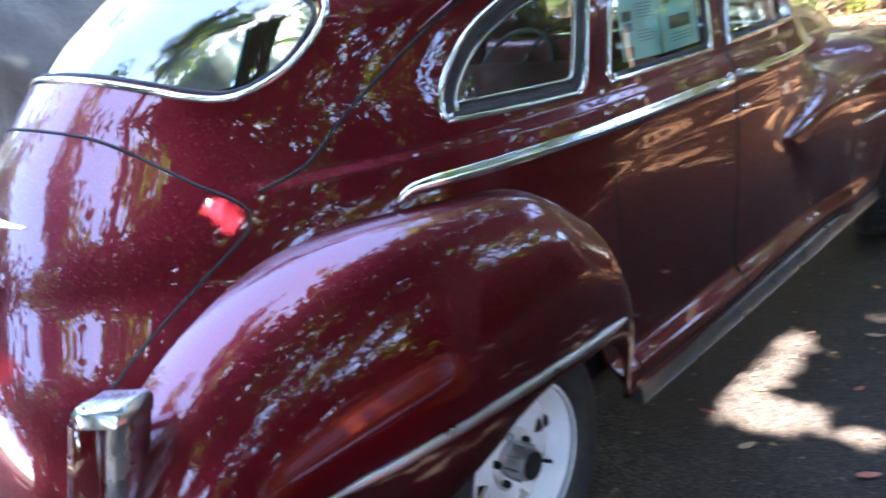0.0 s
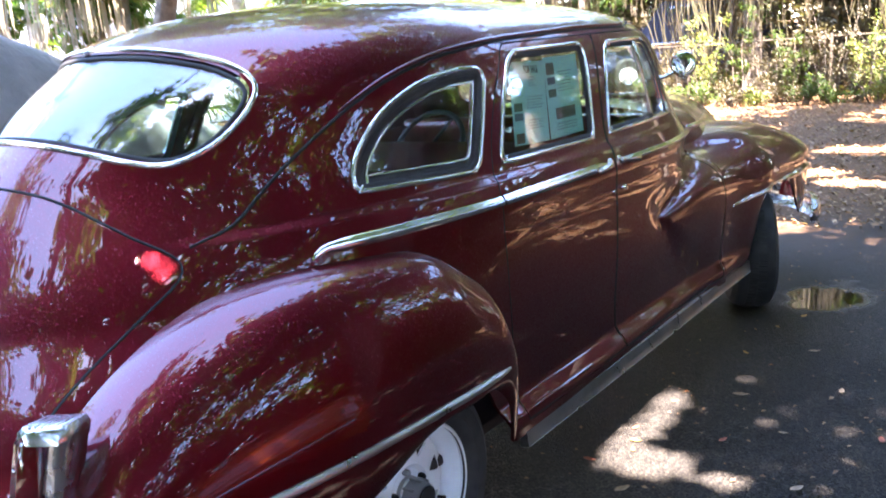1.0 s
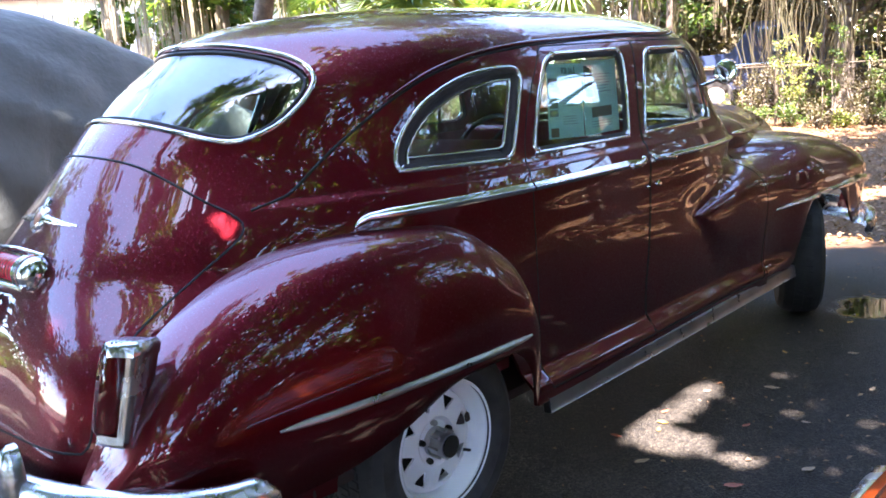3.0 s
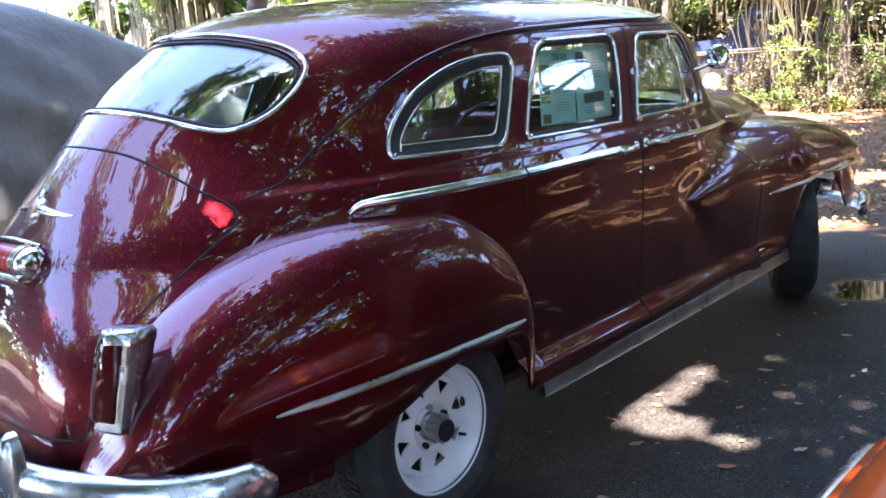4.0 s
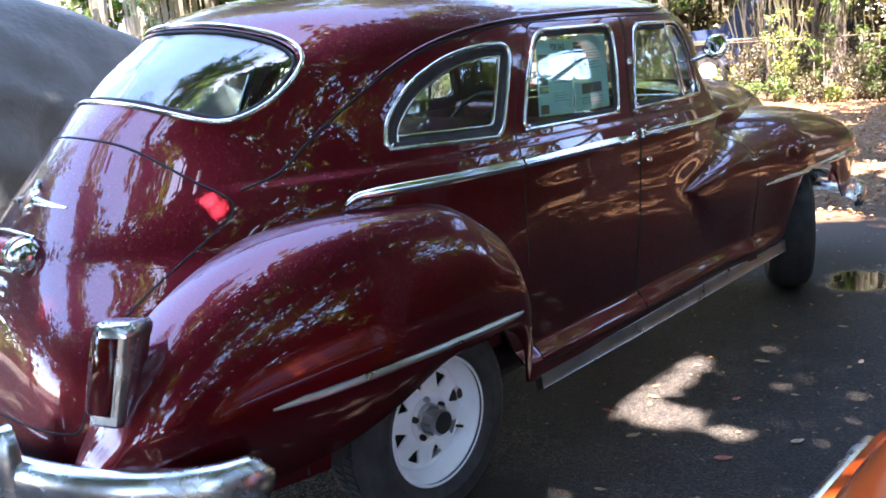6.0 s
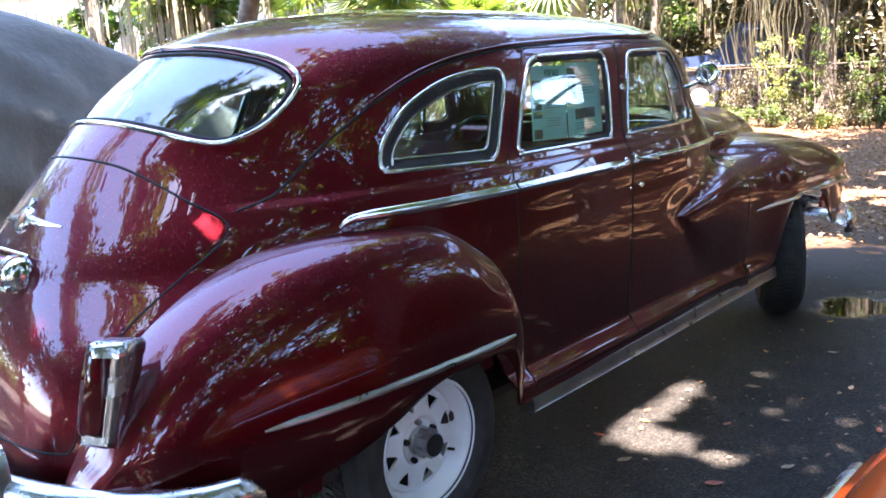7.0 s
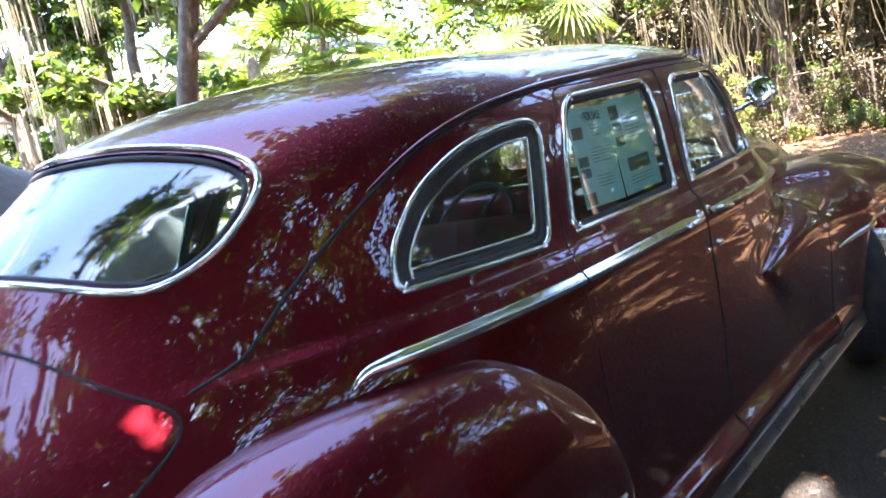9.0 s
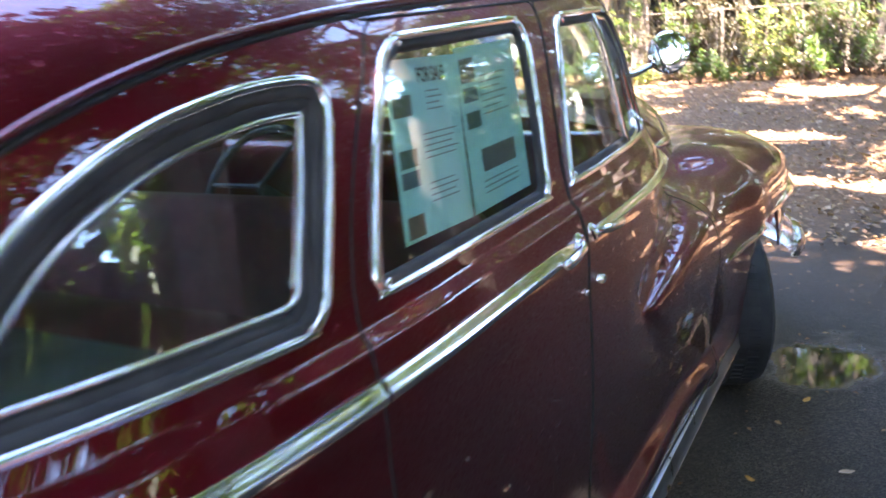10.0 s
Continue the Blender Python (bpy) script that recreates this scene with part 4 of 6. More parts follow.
# badge with a shield and wings, lying on the lid
def badge():
    at, n = on_tail([(0.0, 1.156)])
    half = [(0.0, 0.044), (0.030, 0.036), (0.040, 0.014), (0.044, -0.008), (0.036, -0.030), (0.0, -0.050)]
    outline = half + [(-x, z) for x, z in half[-2:0:-1]]

    def plate(name, points, low, high, inset, material, parent):
        k = len(points)
        verts = [(x, -low, z) for x, z in points] + [(x * inset, -high, z * inset) for x, z in points]
        faces = [tuple(range(k)), tuple(range(2 * k - 1, k - 1, -1))] + [(i, k + i, k + (i + 1) % k, (i + 1) % k) for i in range(k)]
        return part(name, mesh_of(name, verts, faces, material), parent)

    root = plate("badge", outline, -0.012, 0.008, 0.93, CLOUDY, lid)
    root["label"] = "small chrome winged badge"
    root.matrix_basis = pose(0.0, at[0, 1], 1.156, -math.degrees(math.atan2(n[0, 2], -n[0, 1])))
    gilt = Mat("worn_enamel", (0.45, 0.20, 0.10), 0.35, 0.2).m
    plate("enamel", [(0.020 * math.cos(a), 0.024 * math.sin(a) - 0.004) for a in np.linspace(0, 2 * np.pi, 16, endpoint=False)], 0.006, 0.0105, 0.85, gilt, root)
    plate("crest", [(0.000, 0.030), (0.016, 0.030), (0.022, 0.060), (0.010, 0.052), (0.004, 0.068)], -0.01, 0.010, 1.0, CLOUDY, root)
    for s in (-1, 1):
        line, out = on_tail([(s * (0.03 + 0.165 * k / 11), 1.156 - 0.014 * k / 11) for k in range(12)], 0.0)
        line = line - np.array(root.matrix_basis.translation)
        turn = np.array(root.matrix_basis.to_3x3())
        part("wing", sweep("wing", line @ turn, half_round(0.032, 0.010), CLOUDY, out @ turn, scale=np.linspace(1, 0.22, 12)), root)

badge()

# boot handle
TARNISHED = Mat("tarnished_metal", (0.10, 0.10, 0.10), 0.35, 1.0).m
at, n = on_tail([(-0.03, 0.88)])
grip = part("boot_handle", tube("boot_handle", [(0, -0.010, 0.075), (0, -0.020, 0.06), (0, -0.022, 0.0), (0, -0.020, -0.06), (0, -0.010, -0.075)], 0.011, TARNISHED), lid, "worn metal pull handle")
grip.matrix_basis = pose(-0.03, at[0, 1], 0.88, -28)
plate = part("handle_plate", blob("handle_plate", [ring(0, 0.01, -0.070, 0.026, 0.016, 20, 3), ring(0, -0.008, -0.070, 0.023, 0.013, 20, 3)], TARNISHED), grip)

# rear bumper: a wrapped blade with two overriders
BLADE = [(-0.072, -0.012), (-0.074, 0.004), (-0.060, 0.026), (-0.030, 0.040), (0.0, 0.044), (0.030, 0.040), (0.060, 0.028), (0.074, 0.006), (0.072, -0.012), (0.052, 0.014), (0.0, 0.028), (-0.052, 0.014)]


def bumper(name, side_points, z, sign, label):
    half = np.array(side_points, float)
    full = np.concatenate([half[::-1] * (-1, 1), half[1:]])
    u = np.linspace(0, 1, len(full))
    sp = Spline(np.column_stack([u, full]))
    xy = sp(np.linspace(0, 1, 90))
    line = np.column_stack([xy, np.full(90, z)])
    t = np.gradient(line, axis=0)
    out = np.cross(t, np.array([0, 0, 1.0])) * sign
    side = np.cross(t / np.linalg.norm(t, axis=1, keepdims=True), out)
    prof = BLADE if side[45, 2] > 0 else [(-a, b) for a, b in BLADE]
    me = sweep(name, line, prof, CLOUDY, out, scale=taper(90, 1, 1, 4))
    bm = bmesh.new()
    bm.from_mesh(me)
    bmesh.ops.recalc_face_normals(bm, faces=bm.faces)
    bm.to_mesh(me)
    bm.free()
    return part(name, me, car, label)


back = bumper("rear_bumper", [(0, -1.165), (0.35, -1.138), (0.60, -1.075), (0.80, -0.970), (0.925, -0.85), (0.965, -0.715)], 0.50, 1, "heavy chrome wraparound bumper")
front = bumper("front_bumper", [(0, 4.26), (0.40, 4.23), (0.70, 4.10), (0.92, 3.84), (0.985, 3.58)], 0.435, -1, "heavy chrome wraparound bumper")
for owner, y, s in ((back, -1.17, -1), (front, 4.24, 1)):
    for x in (-0.43, 0.43):
        yy = y - s * 0.045
        me = blob("overrider", [[(0.052 * k * math.cos(a), s * (0.01 + 0.055 * k * math.sin(a)) if math.sin(a) > 0 else 0.0, z) for a in np.linspace(0, 2 * np.pi, 18, endpoint=False)] for z, k in ((-0.10, 0.55), (-0.07, 0.9), (0.0, 1.0), (0.08, 0.92), (0.14, 0.78), (0.175, 0.55), (0.19, 0.2))], CLOUDY, 70)
        part("overrider", me, owner).matrix_basis = pose(x, yy, 0.47 if s < 0 else 0.36)

# mirrors on arms at the cowl
for s in (-1, 1):
    head = part("door_mirror", lathe("mirror_shell", [(0.0, -0.030), (0.030, -0.026), (0.050, -0.012), (0.056, 0.0), (0.052, 0.004)], CHROME, 28), car, "small round chrome mirror")
    head.matrix_basis = pose(s * 0.845, 2.01, 1.414, 0, -6, -82 if s > 0 else -98)
    glass = part("mirror_glass", lathe("mirror_glass", [(0.0, 0.0045), (0.020, 0.0045), (0.051, 0.0040), (0.053, 0.003)], Mat("mirror", (0.85, 0.87, 0.88), 0.05, 1.0).m, 28), head)
    arm = part("mirror_arm", tube("mirror_arm", [(s * 0.70, 1.90, 1.355), (s * 0.76, 1.99, 1.362), (s * 0.82, 2.07, 1.395)], 0.008, CHROME), car)


# ---- inside the sedan ----
seat_cloth = Mat("maroon_upholstery", (0.10, 0.014, 0.018), 0.75)
seat_cloth.to("Base Color", seat_cloth.ramp(seat_cloth.noise(12, 5), (0.3, (0.11, 0.010, 0.016)), (0.7, (0.22, 0.024, 0.034))))
seat_cloth.bump(seat_cloth.noise(220, 2), 0.3, 0.002)
grey_cloth = Mat("grey_headlining", (0.16, 0.17, 0.16), 0.9)
grey_cloth.to("Base Color", grey_cloth.ramp(grey_cloth.noise(9, 5), (0.3, (0.17, 0.20, 0.19)), (0.7, (0.27, 0.31, 0.29))))
dark_trim = Mat("dark_trim", (0.03, 0.02, 0.02), 0.6)
dark_trim.to("Base Color", dark_trim.ramp(dark_trim.noise(15, 4), (0.3, (0.02, 0.012, 0.012)), (0.7, (0.05, 0.03, 0.028))))


def bench(name, y, z, label):
    seat = new(name)
    seat.parent, seat.matrix_basis = car, pose(0, y, 0)
    seat["label"] = label
    part("seat_cushion", box("seat_cushion", (1.36, 0.55, 0.22), seat_cloth.m, 0.07, (0, 0.18, z), 4), seat)
    back_me = box("seat_back", (1.34, 0.18, 0.62), seat_cloth.m, 0.07, (0, 0, 0), 4)
    back_me.transform(pose(0, -0.14, z + 0.36, -14))
    part("seat_back", back_me, seat)
    for k in range(5):
        part("piping", tube("piping", [(-0.44 + 0.22 * k, -0.035 - 0.02, z + 0.12), (-0.44 + 0.22 * k, -0.14, z + 0.62)], 0.006, dark_trim.m, 6), seat)
    return seat


bench("rear_seat", 0.58, 0.52, "maroon cloth bench seat")
bench("front_seat", 1.28, 0.52, "maroon cloth bench seat")
part("parcel_shelf", box("parcel_shelf", (1.10, 0.62, 0.03), grey_cloth.m, 0.01, (0, 0.12, 1.145)), car, "grey cloth rear shelf")
part("cabin_floor", box("cabin_floor", (1.60, 2.9, 0.04), dark_trim.m, 0.01, (0, 0.95, 0.36)), car)
part("bulkhead", box("bulkhead", (1.50, 0.04, 0.75), dark_trim.m, 0.01, (0, 2.12, 0.73)), car)
part("dashboard", box("dashboard", (1.44, 0.16, 0.30), PAINT, 0.05, (0, 1.98, 1.06), 3), car)
wheel = part("steering_wheel", lathe("steering_ring", [(0.205 + 0.013 * math.cos(a), 0.013 * math.sin(a)) for a in np.linspace(0, 2 * np.pi, 11)], dark_trim.m, 40, 60), car)
wheel.matrix_basis = pose(-0.38, 1.72, 1.08, 0, 35, 90)
part("column", tube("column", [(0, 0, 0), (0.45, 0, 0)], 0.02, dark_trim.m), wheel)
for k in range(3):
    part("spoke", tube("spoke", [(0, 0, 0), (0, 0.2 * math.cos(k * 2.094), 0.2 * math.sin(k * 2.094))], 0.008, dark_trim.m), wheel)
# lining of the doors and the quarter panels
for s in (-1, 1):
    for y0, y1 in ((0.52, 1.21), (1.27, 2.0)):
        part("door_card", box("door_card", (0.02, y1 - y0, 0.72), seat_cloth.m, 0.008, (s * 0.775, (y0 + y1) / 2, 0.80)), doors["right" if s > 0 else "left", "rear_door" if y0 < 1 else "front_door"])
        part("window_winder", tube("window_winder", [(s * 0.762, y0 + 0.35, 0.93), (s * 0.745, y0 + 0.35, 0.93), (s * 0.74, y0 + 0.43, 0.91)], 0.008, CHROME), doors["right" if s > 0 else "left", "rear_door" if y0 < 1 else "front_door"])
    part("quarter_lining", box("quarter_lining", (0.02, 0.42, 0.68), seat_cloth.m, 0.008, (s * 0.72, 0.28, 0.765)), car)

# sale sheets fixed inside the pane of the rear door
paper = Mat("pale_green_paper", (0.80, 0.82, 0.80), 0.7)
paper.to("Base Color", paper.ramp(paper.noise(4, 4), (0.3, (0.52, 0.93, 0.89)), (0.7, (0.60, 0.96, 0.93))))
INK, GREYINK = Mat("ink", (0.03, 0.03, 0.03), 0.7).m, Mat("grey_ink", (0.25, 0.27, 0.27), 0.7).m
PHOTOS = [Mat("photo_print", c, 0.5).m for c in ((0.16, 0.14, 0.12), (0.10, 0.16, 0.12), (0.12, 0.18, 0.24), (0.24, 0.14, 0.09))]


def sheet(corners, content, label):
    """A flat sheet by its lower left, lower right and upper left corner; content in fractions of it."""
    o, a, b = [Vector(c) for c in corners]
    ax, bx = a - o, b - o
    nrm = ax.cross(bx).normalized()
    if nrm.x < 0:
        nrm = -nrm

    def patch(name, u0, v0, u1, v1, lift, material, parent, thick=0.0006):
        c = [o + ax * u + bx * v + nrm * lift for u, v in ((u0, v0), (u1, v0), (u1, v1), (u0, v1))]
        d = [p - nrm * thick for p in c]
        return part(name, mesh_of(name, [*c, *d], [(0, 1, 2, 3), (7, 6, 5, 4), (0, 4, 5, 1), (1, 5, 6, 2), (2, 6, 7, 3), (3, 7, 4, 0)], material, True), parent)

    root = tagged(patch("sale_sheet", 0, 0, 1, 1, 0, paper.m, None), label, "paper sheet", "sale sheets in the window")
    for kind, u0, v0, u1, v1 in content:
        if kind == "title":
            f = bpy.data.curves.new("title", "FONT")
            f.body, f.align_x, f.align_y, f.size = "FOR SALE", "CENTER", "CENTER", 0.034
            f.offset = 0.0008
            f.materials.append(INK)
            t = new("title", f)
            t.parent = root
            m = Matrix((ax.normalized(), nrm.cross(ax).normalized(), nrm)).transposed().to_4x4()
            t.matrix_basis = Matrix.Translation(o + ax * (u0 + u1) / 2 + bx * (v0 + v1) / 2 + nrm * 0.001) @ m @ Matrix.Diagonal((0.62, 1, 1, 1))
        else:
            patch("picture" if kind >= 0 else "line_of_print", u0, v0, u1, v1, 0.0010, PHOTOS[kind] if kind >= 0 else GREYINK, root)
    return root


lines = []
for k in range(4):
    lines.append((-1, 0.50, 0.80 - 0.035 * k, 0.68 + 0.05 * (k % 2), 0.808 - 0.035 * k))
for k in range(5):
    lines.append((-1, 0.40, 0.56 - 0.034 * k, 0.90 - 0.05 * (k % 3), 0.568 - 0.034 * k))
for k in range(4):
    lines.append((-1, 0.42, 0.28 - 0.034 * k, 0.78 + 0.05 * (k % 2), 0.288 - 0.034 * k))
left_content = [("title", 0.30, 0.86, 0.90, 0.93), (0, 0.03, 0.68, 0.28, 0.80), (1, 0.05, 0.40, 0.28, 0.50), (2, 0.05, 0.29, 0.28, 0.38), (3, 0.06, 0.02, 0.28, 0.14), *lines]
right_content = [(0, 0.05, 0.78, 0.28, 0.93), (2, 0.06, 0.66, 0.28, 0.75), (1, 0.06, 0.50, 0.28, 0.60), (0, 0.22, 0.22, 0.80, 0.36)] + [(-1, 0.35, 0.80 - 0.04 * k, 0.80 - 0.06 * (k % 3), 0.808 - 0.04 * k) for k in range(7)] + [(-1, 0.2, 0.16 - 0.035 * k, 0.8, 0.168 - 0.035 * k) for k in range(3)]
sheet([(0.780, 0.722, 1.236), (0.782, 0.945, 1.228), (0.726, 0.795, 1.508)], left_content, "printed sale sheet with headline and photos")
sheet([(0.782, 0.955, 1.228), (0.782, 1.195, 1.230), (0.726, 1.020, 1.508)], right_content, "printed sale sheet with small photos")


# ---- ground: worn asphalt, running out into leaf litter ahead of the car ----
ground_mat = Mat("asphalt_and_litter", (0.05, 0.048, 0.045), 0.9, Specular_IOR_Level=0.3)
G = ground_mat
spot = G.coord()


def ground_mask(offset, axis, width, wobble):
    """0 to 1 across a wavering line."""
    xyz = G.n.new("ShaderNodeSeparateXYZ")
    G.l.new(spot, xyz.inputs[0])
    waver = G.n.new("ShaderNodeMath")
    waver.operation = "MULTIPLY_ADD"
    G.l.new(G.noise(0.8, 5, 0.6, spot), waver.inputs[0])
    waver.inputs[1].default_value = wobble
    G.l.new(xyz.outputs[axis], waver.inputs[2])
    span = G.node("MapRange")
    G.l.new(waver.outputs[0], span.inputs["Value"])
    span.inputs["From Min"].default_value, span.inputs["From Max"].default_value = offset, offset + width
    return span.outputs["Result"]


def ground_disc(x, y, radius, soft, wobble=0.5, stretch=1.0):
    shift = G.n.new("ShaderNodeMapping")
    shift.inputs["Location"].default_value = (-x, -y * stretch, 0)
    shift.inputs["Scale"].default_value = (1, stretch, 1)
    G.l.new(spot, shift.inputs["Vector"])
    far = G.n.new("ShaderNodeVectorMath")
    far.operation = "LENGTH"
    G.l.new(shift.outputs[0], far.inputs[0])
    waver = G.n.new("ShaderNodeMath")
    waver.operation = "MULTIPLY_ADD"
    G.l.new(G.noise(2.6, 6, 0.65, spot), waver.inputs[0])
    waver.inputs[1].default_value = wobble
    G.l.new(far.outputs["Value"], waver.inputs[2])
    span = G.node("MapRange")
    G.l.new(waver.outputs[0], span.inputs["Value"])
    span.inputs["From Min"].default_value, span.inputs["From Max"].default_value = radius + soft + wobble / 2, radius + wobble / 2
    return span.outputs["Result"]


stones = G.node("TexVoronoi", Scale=150.0)
G.l.new(spot, stones.inputs["Vector"])
grit = G.ramp(stones.outputs["Color"], (0.15, (0.024, 0.0215, 0.018)), (0.55, (0.084, 0.074, 0.062)), (0.93, (0.30, 0.27, 0.225)))
stained = G.ramp(G.noise(1.7, 7, 0.62, spot), (0.30, (0.45, 0.43, 0.41)), (0.68, (1.15, 1.08, 0.98)))
road = G.mix(1.0, grit, stained, "MULTIPLY")
cracks = G.node("TexVoronoi", Scale=2.2)
cracks.feature = "DISTANCE_TO_EDGE"
bend = G.n.new("ShaderNodeVectorMath")
bend.operation = "ADD"
wave = G.node("TexNoise", Scale=3.0, Detail=6.0)
G.l.new(spot, wave.inputs["Vector"])
G.l.new(spot, bend.inputs[0])
G.l.new(wave.outputs["Color"], bend.inputs[1])
G.l.new(bend.outputs[0], cracks.inputs["Vector"])
crack = G.ramp(cracks.outputs["Distance"], (0.0, 0.35), (0.012, 1.0))
road = G.mix(0.8, road, crack, "MULTIPLY")
litter = G.ramp(G.noise(26, 6, 0.7, spot), (0.28, (0.030, 0.018, 0.010)), (0.48, (0.105, 0.056, 0.026)), (0.62, (0.18, 0.10, 0.046)), (0.80, (0.30, 0.19, 0.10)))
litter = G.mix(1.0, litter, G.ramp(G.noise(0.5, 5, 0.6, spot), (0.3, (0.7, 0.66, 0.62)), (0.7, (1.2, 1.12, 1.0))), "MULTIPLY")
edge = ground_mask(4.55, 1, 0.8, 1.4)
base = G.mix(edge, road, litter)
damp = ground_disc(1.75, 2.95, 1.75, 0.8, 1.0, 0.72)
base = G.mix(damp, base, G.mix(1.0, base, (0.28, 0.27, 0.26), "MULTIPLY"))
# near-black soft-edged disc beside the rear right wheel
black_spot = ground_disc(0.95, -0.05, 0.30, 0.25, 0.5)
base = G.mix(black_spot, base, (0.008, 0.008, 0.008))
puddle = ground_disc(1.14, 3.36, 0.16, 0.10, 0.55, 0.75)
base = G.mix(puddle, base, (0.012, 0.010, 0.009))
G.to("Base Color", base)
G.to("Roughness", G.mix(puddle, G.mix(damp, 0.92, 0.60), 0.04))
height = G.mix(edge, stones.outputs["Distance"], G.noise(40, 5, 0.7, spot))
height = G.mix(0.5, height, G.noise(6, 6, 0.6, spot))
height = G.mix(puddle, height, 0.35)
G.bump(height, 0.9, 0.022)
bm = bmesh.new()
xs = np.r_[-300, -120, -60, np.linspace(-30, 30, 121), 60, 120, 300]
rows = []
for y in xs:
    row = []
    for x in xs:
        z = 0.05 * noise.noise((x * 0.25, y * 0.25, 0)) * min(1, max(0, (abs(y - 1) - 5) / 5)) if y > 5 else 0.0
        row.append(bm.verts.new((x, y, z)))
    rows.append(row)
for a, b in zip(rows, rows[1:]):
    for i in range(len(xs) - 1):
        bm.faces.new((a[i], a[i + 1], b[i + 1], b[i]))
ground = part("ground", bm, None, material=G.m)
tagged(ground, "worn dark asphalt running out into brown leaf litter", "ground", kind="structure")


# ---- fallen leaves ----
def leaf_material(name, colours, through=0.35, rough=0.6):
    m = Mat(name, colours[0], rough)
    isle = m.n.new("ShaderNodeNewGeometry").outputs["Random Per Island"]
    col = m.ramp(isle, *[(i / max(1, len(colours) - 1), c) for i, c in enumerate(colours)])
    m.to("Base Color", col)
    if through:
        glow, mixed = m.n.new("ShaderNodeBsdfTranslucent"), m.n.new("ShaderNodeMixShader")
        m.l.new(m.mix(1.0, col, (1.5, 1.6, 0.7), "MULTIPLY"), glow.inputs["Color"])
        mixed.inputs["Fac"].default_value = through
        m.l.new(m.b.outputs[0], mixed.inputs[1])
        m.l.new(glow.outputs[0], mixed.inputs[2])
        m.l.new(mixed.outputs[0], m.n["Material Output"].inputs["Surface"])
    return m.m


DRY = leaf_material("dry_leaves", [(0.07, 0.035, 0.018), (0.20, 0.11, 0.05), (0.12, 0.065, 0.03), (0.36, 0.23, 0.12), (0.22, 0.09, 0.03)], 0.12)


def many_leaves(name, centres, ups, sizes, material, rng, long=1.7, curl=0.25):
    """Small pointed leaves, each two bent quads, as one mesh."""
    n = len(centres)
    a = rng.normal(size=(n, 3))
    a -= (a * ups).sum(1, keepdims=True) * ups
    a /= np.maximum(np.linalg.norm(a, axis=1, keepdims=True), 1e-6)
    b = np.cross(ups, a)
    s = sizes[:, None]
    pts = np.stack([centres - a * s * long / 2, centres + b * s * 0.5 + ups * s * curl, centres + a * s * long / 2, centres - b * s * 0.5 + ups * s * curl], 1)
    verts = pts.reshape(-1, 3)
    i = np.arange(n)[:, None] * 4
    faces = np.concatenate([i + [0, 1, 2], i + [0, 2, 3]])
    me = bpy.data.meshes.new(name)
    me.vertices.add(len(verts))
    me.vertices.foreach_set("co", verts.ravel())
    me.loops.add(faces.size)
    me.loops.foreach_set("vertex_index", faces.ravel())
    me.polygons.add(len(faces))
    me.polygons.foreach_set("loop_start", np.arange(0, faces.size, 3))
    me.polygons.foreach_set("loop_total", np.full(len(faces), 3))
    me.update(calc_edges=True)
    me.materials.append(material)
    return me


def tilted(n, rng, spread):
    u = np.column_stack([rng.normal(0, spread, n), rng.normal(0, spread, n), np.ones(n)])
    return u / np.linalg.norm(u, axis=1, keepdims=True)


rng = np.random.default_rng(5)
y = 4.6 + 13 * rng.random(34000) ** 1.3
x = -9 + 16 * rng.random(34000)
keep = y > 4.6 + 0.5 * np.sin(x * 1.3)
c = np.column_stack([x, y, 0.012 + 0.02 * rng.random(34000)])[keep]
tagged(part("leaf_litter", many_leaves("leaf_litter", c, tilted(len(c), rng, 0.35), rng.uniform(0.016, 0.040, len(c)), DRY, rng)), "brown fallen leaves lying thick on the bare ground", "leaf litter", kind="stuff")
y = -2 + 7 * rng.random(900)
x = 0.4 + 3.2 * rng.random(900)
c = np.column_stack([x, y, np.full(900, 0.008)])
tagged(part("leaf_scatter", many_leaves("leaf_scatter", c, tilted(900, rng, 0.2), rng.uniform(0.006, 0.018, 900), DRY, rng)), "small dry leaf scraps scattered over the asphalt", "leaf litter", kind="stuff")


def fallen_leaf(x, y, turn, size, material, label):
    """One curled leaf with a midrib fold and pointed ends."""
    n = 9
    u = np.linspace(-1, 1, n)
    w = 0.42 * np.sqrt(np.clip(1 - u**2, 0, None)) * (1 - 0.25 * u)
    rows = []
    for k in (-1, -0.5, 0, 0.5, 1):
        rows.append(np.column_stack([u, k * w, 0.10 * u**2 + 0.22 * abs(k) * w + 0.03 * np.sin(5 * u + 2 * k)]))
    me = mesh_of("fallen_leaf", size * np.array(rows).reshape(-1, 3), grid_faces(5, n), material)
    ob = tagged(part("fallen_leaf", me), label, "fallen leaf", "fallen leaves on the asphalt")
    ob.matrix_basis = pose(x, y, 0.006, 0, 0, turn)
    return ob


def leaf_colour(name, base):
    m = Mat(name, base, 0.55)
    m.to("Base Color", m.mix(1.0, base, m.ramp(m.noise(60, 4), (0.3, 0.6), (0.7, 1.15)), "MULTIPLY"))
    return m.m


TAN, RUST, GOLD = leaf_colour("tan_leaf", (0.34, 0.23, 0.13)), leaf_colour("rust_leaf", (0.36, 0.10, 0.05)), leaf_colour("gold_leaf", (0.55, 0.28, 0.05))


